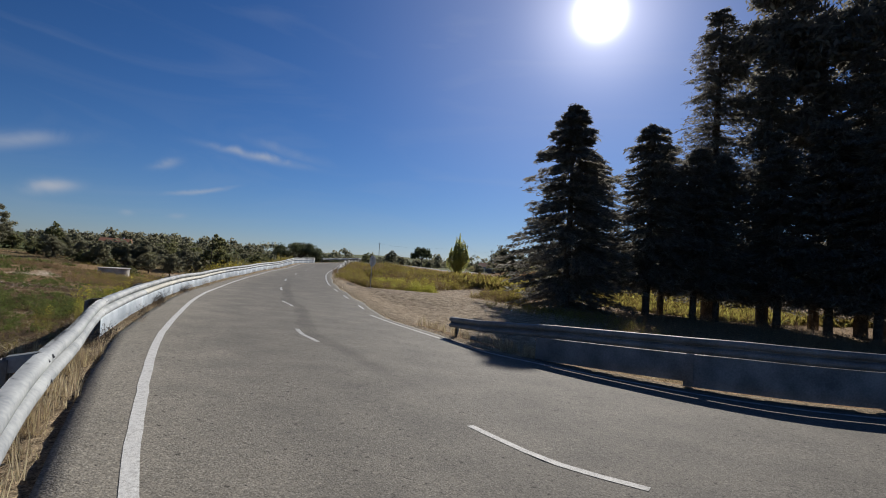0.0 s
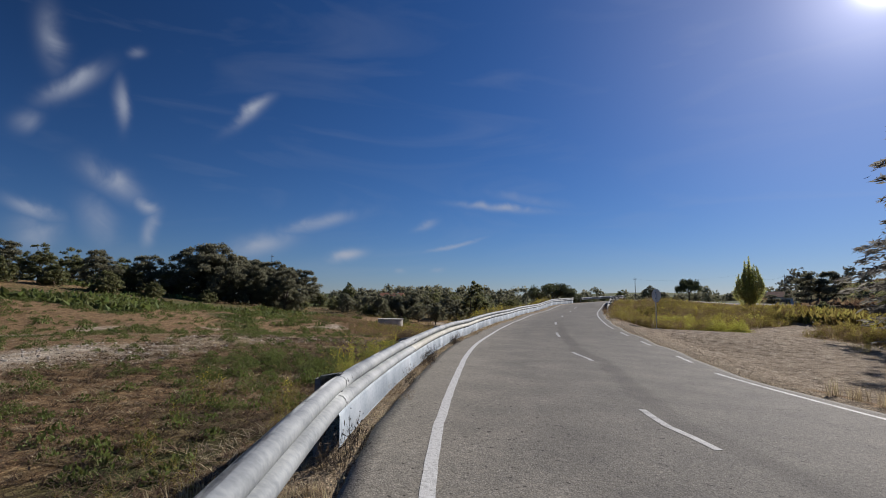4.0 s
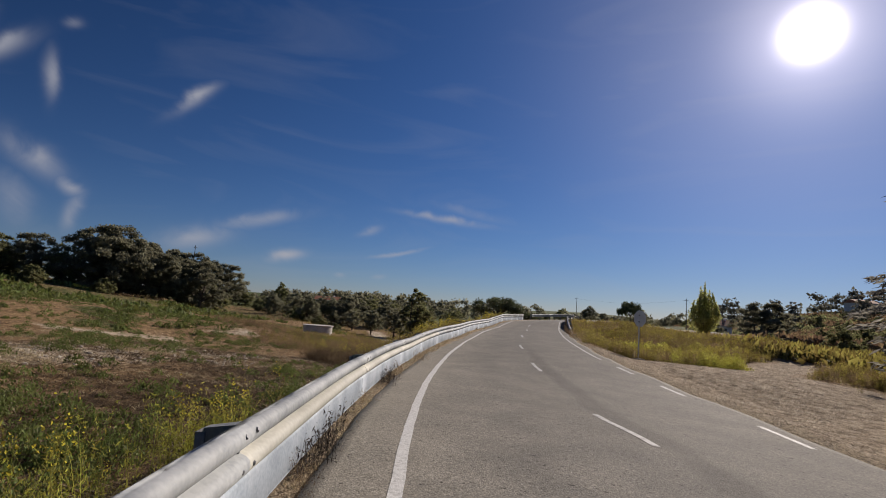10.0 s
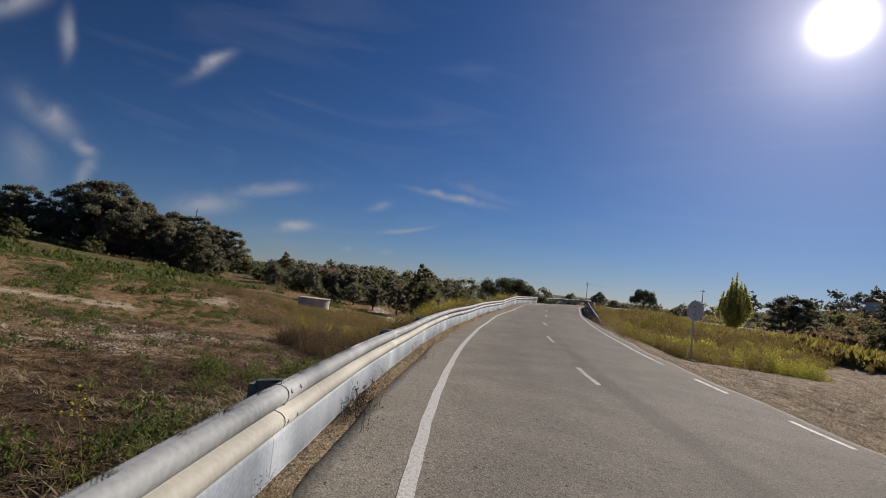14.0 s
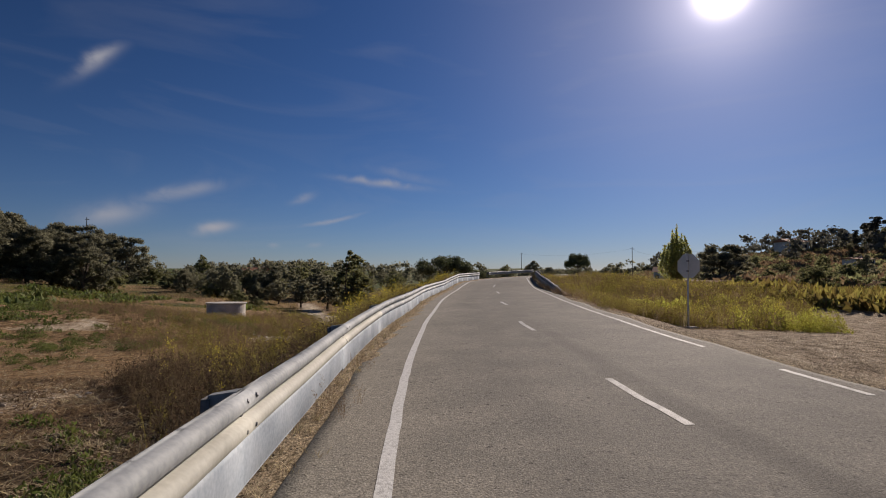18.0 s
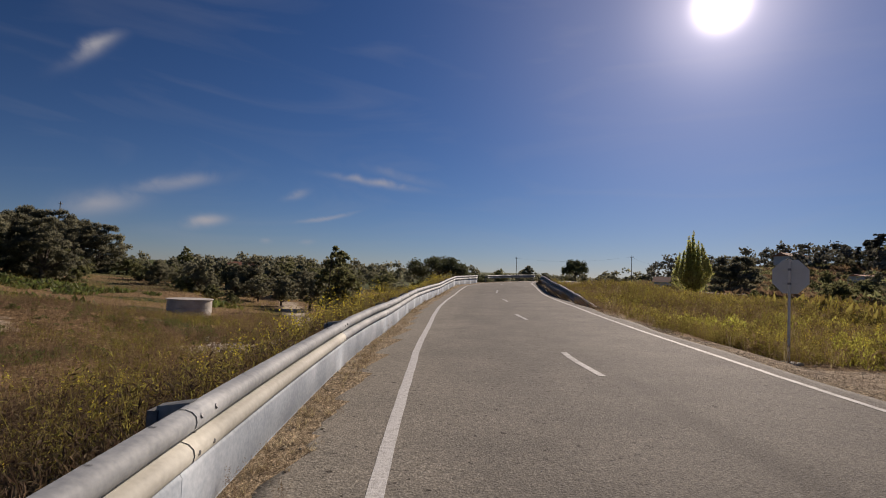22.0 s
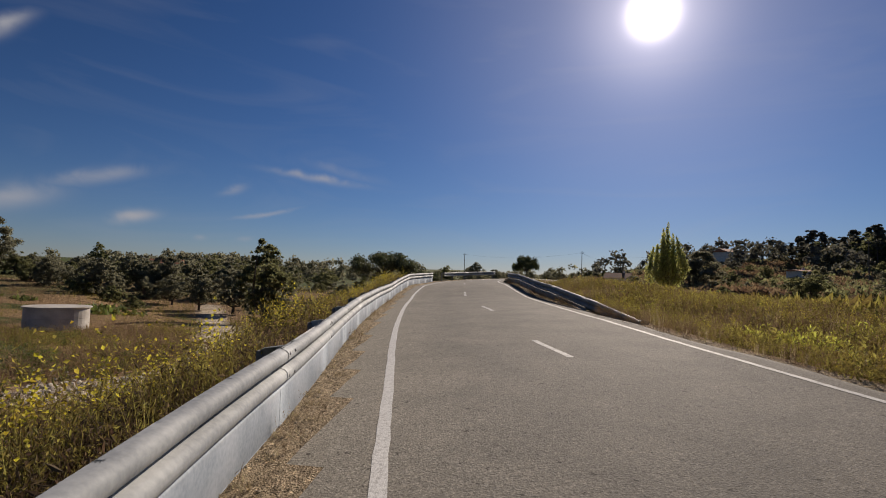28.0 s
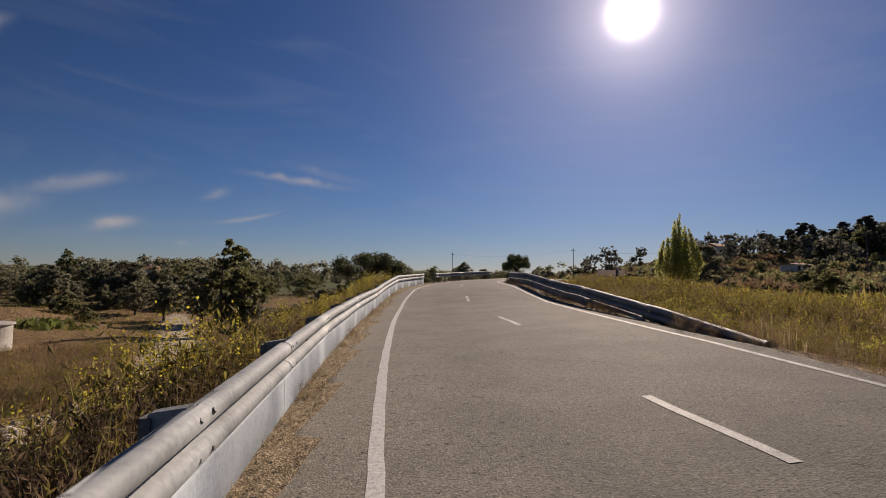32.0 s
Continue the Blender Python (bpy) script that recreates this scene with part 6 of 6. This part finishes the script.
x, y = g.uniform(-28, -20.5, 2600), g.uniform(43, 60, 2600)
keep = bare_at(x, y) + 0.4 * lumps(x, y, 1.3) > 0.3
scatter_stones("wash_rubble", x[keep], y[keep], g.uniform(0.04, 0.22, keep.sum()), M["rubble"], "pale rubble lying in the dry wash")
x, y = g.uniform(-23, -14.5, 5200), g.uniform(4, 32, 5200)
keep = bare_at(x, y) > 0.3
scatter_stones("field_stones", x[keep], y[keep], 0.02 + 0.1 * g.uniform(0, 1, keep.sum()) ** 3, M["rubble"], "pale stones on the bare strip")


# ---- things ----
def stop_sign(x, y):
    z = float(ground_z(x, y)[0])
    h = 2.5 - z
    mid_ = h - 0.43
    s = thing("road_sign", "grey back of an octagonal road sign on a steel pole", "road sign", at=(x, y, z))
    part("pole", cyl_bm(0.03, 0.03, h, 14), M["signback"], s)
    bm = bmesh.new()
    bmesh.ops.create_cone(bm, cap_ends=True, segments=8, radius1=0.44, radius2=0.44, depth=0.025)
    bmesh.ops.rotate(bm, cent=(0, 0, 0), matrix=Matrix.Rotation(radians(22.5), 3, "Z"), verts=bm.verts)
    bmesh.ops.bevel(bm, geom=[e for e in bm.edges if abs(e.verts[0].co.z - e.verts[1].co.z) < 1e-4], offset=0.006, segments=1, affect="EDGES")
    bmesh.ops.rotate(bm, cent=(0, 0, 0), matrix=Matrix.Rotation(radians(90), 3, "X"), verts=bm.verts)
    plate = part("plate", bm, M["signback"], s, "bare grey metal back of the octagon")
    plate.location = (0, 0.045, mid_)
    for zz in (mid_ - 0.17, mid_ + 0.17):
        b = part("bracket", box_bm(0.34, 0.018, 0.05, 0.003), M["signback"], plate)
        b.location = (0, -0.02, zz - mid_)
        c = part("clamp", cyl_bm(0.038, 0.038, 0.05, 12), M["steel_dark"], s)
        c.location = (0, 0, zz - 0.025)
    part("cap", cyl_bm(0.033, 0.02, 0.02, 12), M["steel_dark"], s).location = (0, 0, h)
    f = part("footing", box_bm(0.5, 0.4, 0.12, 0.02), M["concrete"], s, "pale concrete footing")
    f.location = (0, 0, 0.0)
    s.rotation_euler = (0, radians(0.5), radians(-47))


stop_sign(-5.35, 38.6)


def cistern(x, y):
    z = float(ground_z(x, y)[0])
    c = thing("cistern", "round pale concrete water cistern in the field", "cistern", at=(x, y, z))
    c.scale = (1.3, 1.3, 1.0)
    for i, h in enumerate((0.0, 0.6)):
        bm = bmesh.new()
        prof = [(1.22, -0.1 if i == 0 else h + 0.008), (1.22, h + 0.585), (1.205, h + 0.6), (1.08, h + 0.6), (1.08, h)]
        seg = 40
        rings = [[bm.verts.new((r * math.cos(2 * math.pi * k / seg), r * math.sin(2 * math.pi * k / seg), zz)) for k in range(seg)] for r, zz in prof]
        for a, b in zip(rings[:-1], rings[1:]):
            for k in range(seg):
                bm.faces.new((a[k], a[(k + 1) % seg], b[(k + 1) % seg], b[k]))
        part("ring", bm, M["concrete"], c)
    lid = cyl_bm(1.3, 1.3, 0.07, 40)
    bmesh.ops.bevel(lid, geom=[e for e in lid.edges if abs(e.verts[0].co.z - e.verts[1].co.z) < 1e-4], offset=0.01, segments=1, affect="EDGES")
    part("cover", lid, M["concrete"], c, "flat concrete cover slab").location = (0, 0, 1.2)


cistern(-38.2, 59.4)


def utility_pole(x, y, h, label="weathered wooden utility pole against the sky"):
    z = float(ground_z(x, y)[0])
    p = thing("utility_pole", label, "utility pole", "utility poles", at=(x, y, z))
    part("pole", cyl_bm(0.11, 0.07, h, 12), M["wood"], p)
    part("crossarm", box_bm(1.0, 0.08, 0.1, 0.01), M["wood"], p).location = (0, 0.1, h - 0.5)
    for dx in (-0.42, 0, 0.42):
        part("insulator", cyl_bm(0.05, 0.03, 0.16, 10), M["white"], p).location = (dx, 0.1, h - 0.44)
    return p


def cable(a, b, sag):
    t = np.linspace(0, 1, 24)
    pth = np.array(a)[None] * (1 - t)[:, None] + np.array(b)[None] * t[:, None]
    pth[:, 2] -= sag * 4 * t * (1 - t)
    v, f = tube(pth, np.full(24, 0.009), 4)
    tagged(new("cable", big_mesh("cable", v, f, M["steel_dark"])), "thin black cable slung between poles", "cable", "overhead cables")


pole_at = []
for x, y, h in ((-108, 108, 13.4), (-22.5, 190, 9), (9, 165, 8.5), (15.5, 150, 8.0), (60, 140, 9)):
    utility_pole(x, y, h)
    pole_at.append((x, y, float(ground_z(x, y)[0]) + h - 0.4))
for a, b in zip(pole_at[1:-1], pole_at[2:]):
    cable(a, b, 1.2)


def house(x, y, w, d, h, turn, roof_h=1.6, label="white house with a terracotta roof among trees"):
    z = float(ground_z(x, y)[0])
    o = thing("house", label, "house", "distant houses", at=(x, y, z))
    o.rotation_euler = (0, 0, turn)
    part("wall", box_bm(w, d, h + 0.6, 0.02), M["white"], o).location = (0, 0, h / 2 - 0.3)
    bm = bmesh.new()
    e = 0.4
    vs = [bm.verts.new(p) for p in ((-w / 2 - e, -d / 2 - e, h), (w / 2 + e, -d / 2 - e, h), (w / 2 + e, d / 2 + e, h), (-w / 2 - e, d / 2 + e, h), (-w / 2 - e, 0, h + roof_h), (w / 2 + e, 0, h + roof_h))]
    for f in ((0, 1, 5, 4), (2, 3, 4, 5), (0, 4, 3), (1, 2, 5), (0, 3, 2, 1)):
        bm.faces.new([vs[i] for i in f])
    part("roof", bm, M["tile"], o, "terracotta tile roof")
    part("chimney", box_bm(0.5, 0.5, 1.2, 0.02), M["white"], o).location = (w * 0.25, 0.6, h + roof_h * 0.9)
    for k in range(3):
        wx = -w / 2 + w * (k + 0.5) / 3
        win = part("window", box_bm(0.9, 0.06, 1.1, 0.01), M["glass"], o)
        win.location = (wx, -d / 2 - 0.02, h * 0.55)
        part("sill", box_bm(1.1, 0.16, 0.08, 0.01), M["concrete"], win).location = (0, -0.05, -0.6)
    part("door", box_bm(1.0, 0.06, 2.0, 0.01), M["wood"], o).location = (w * 0.33 - w / 6, -d / 2 - 0.02, 1.0)


house(-118, 186, 9, 6, 3.2, 0.4, 1.4)
house(15.0, 152, 5, 5, 2.6, -0.3, 1.3, "low house with a tiled roof beyond the meadow")
house(61, 164, 5, 4, 1.8, 0.4, 0.4, "low white farm shed on the hillside")
house(66, 214, 8, 6, 3.2, 0.4, 1.2, "pale house half hidden on the wooded hill")
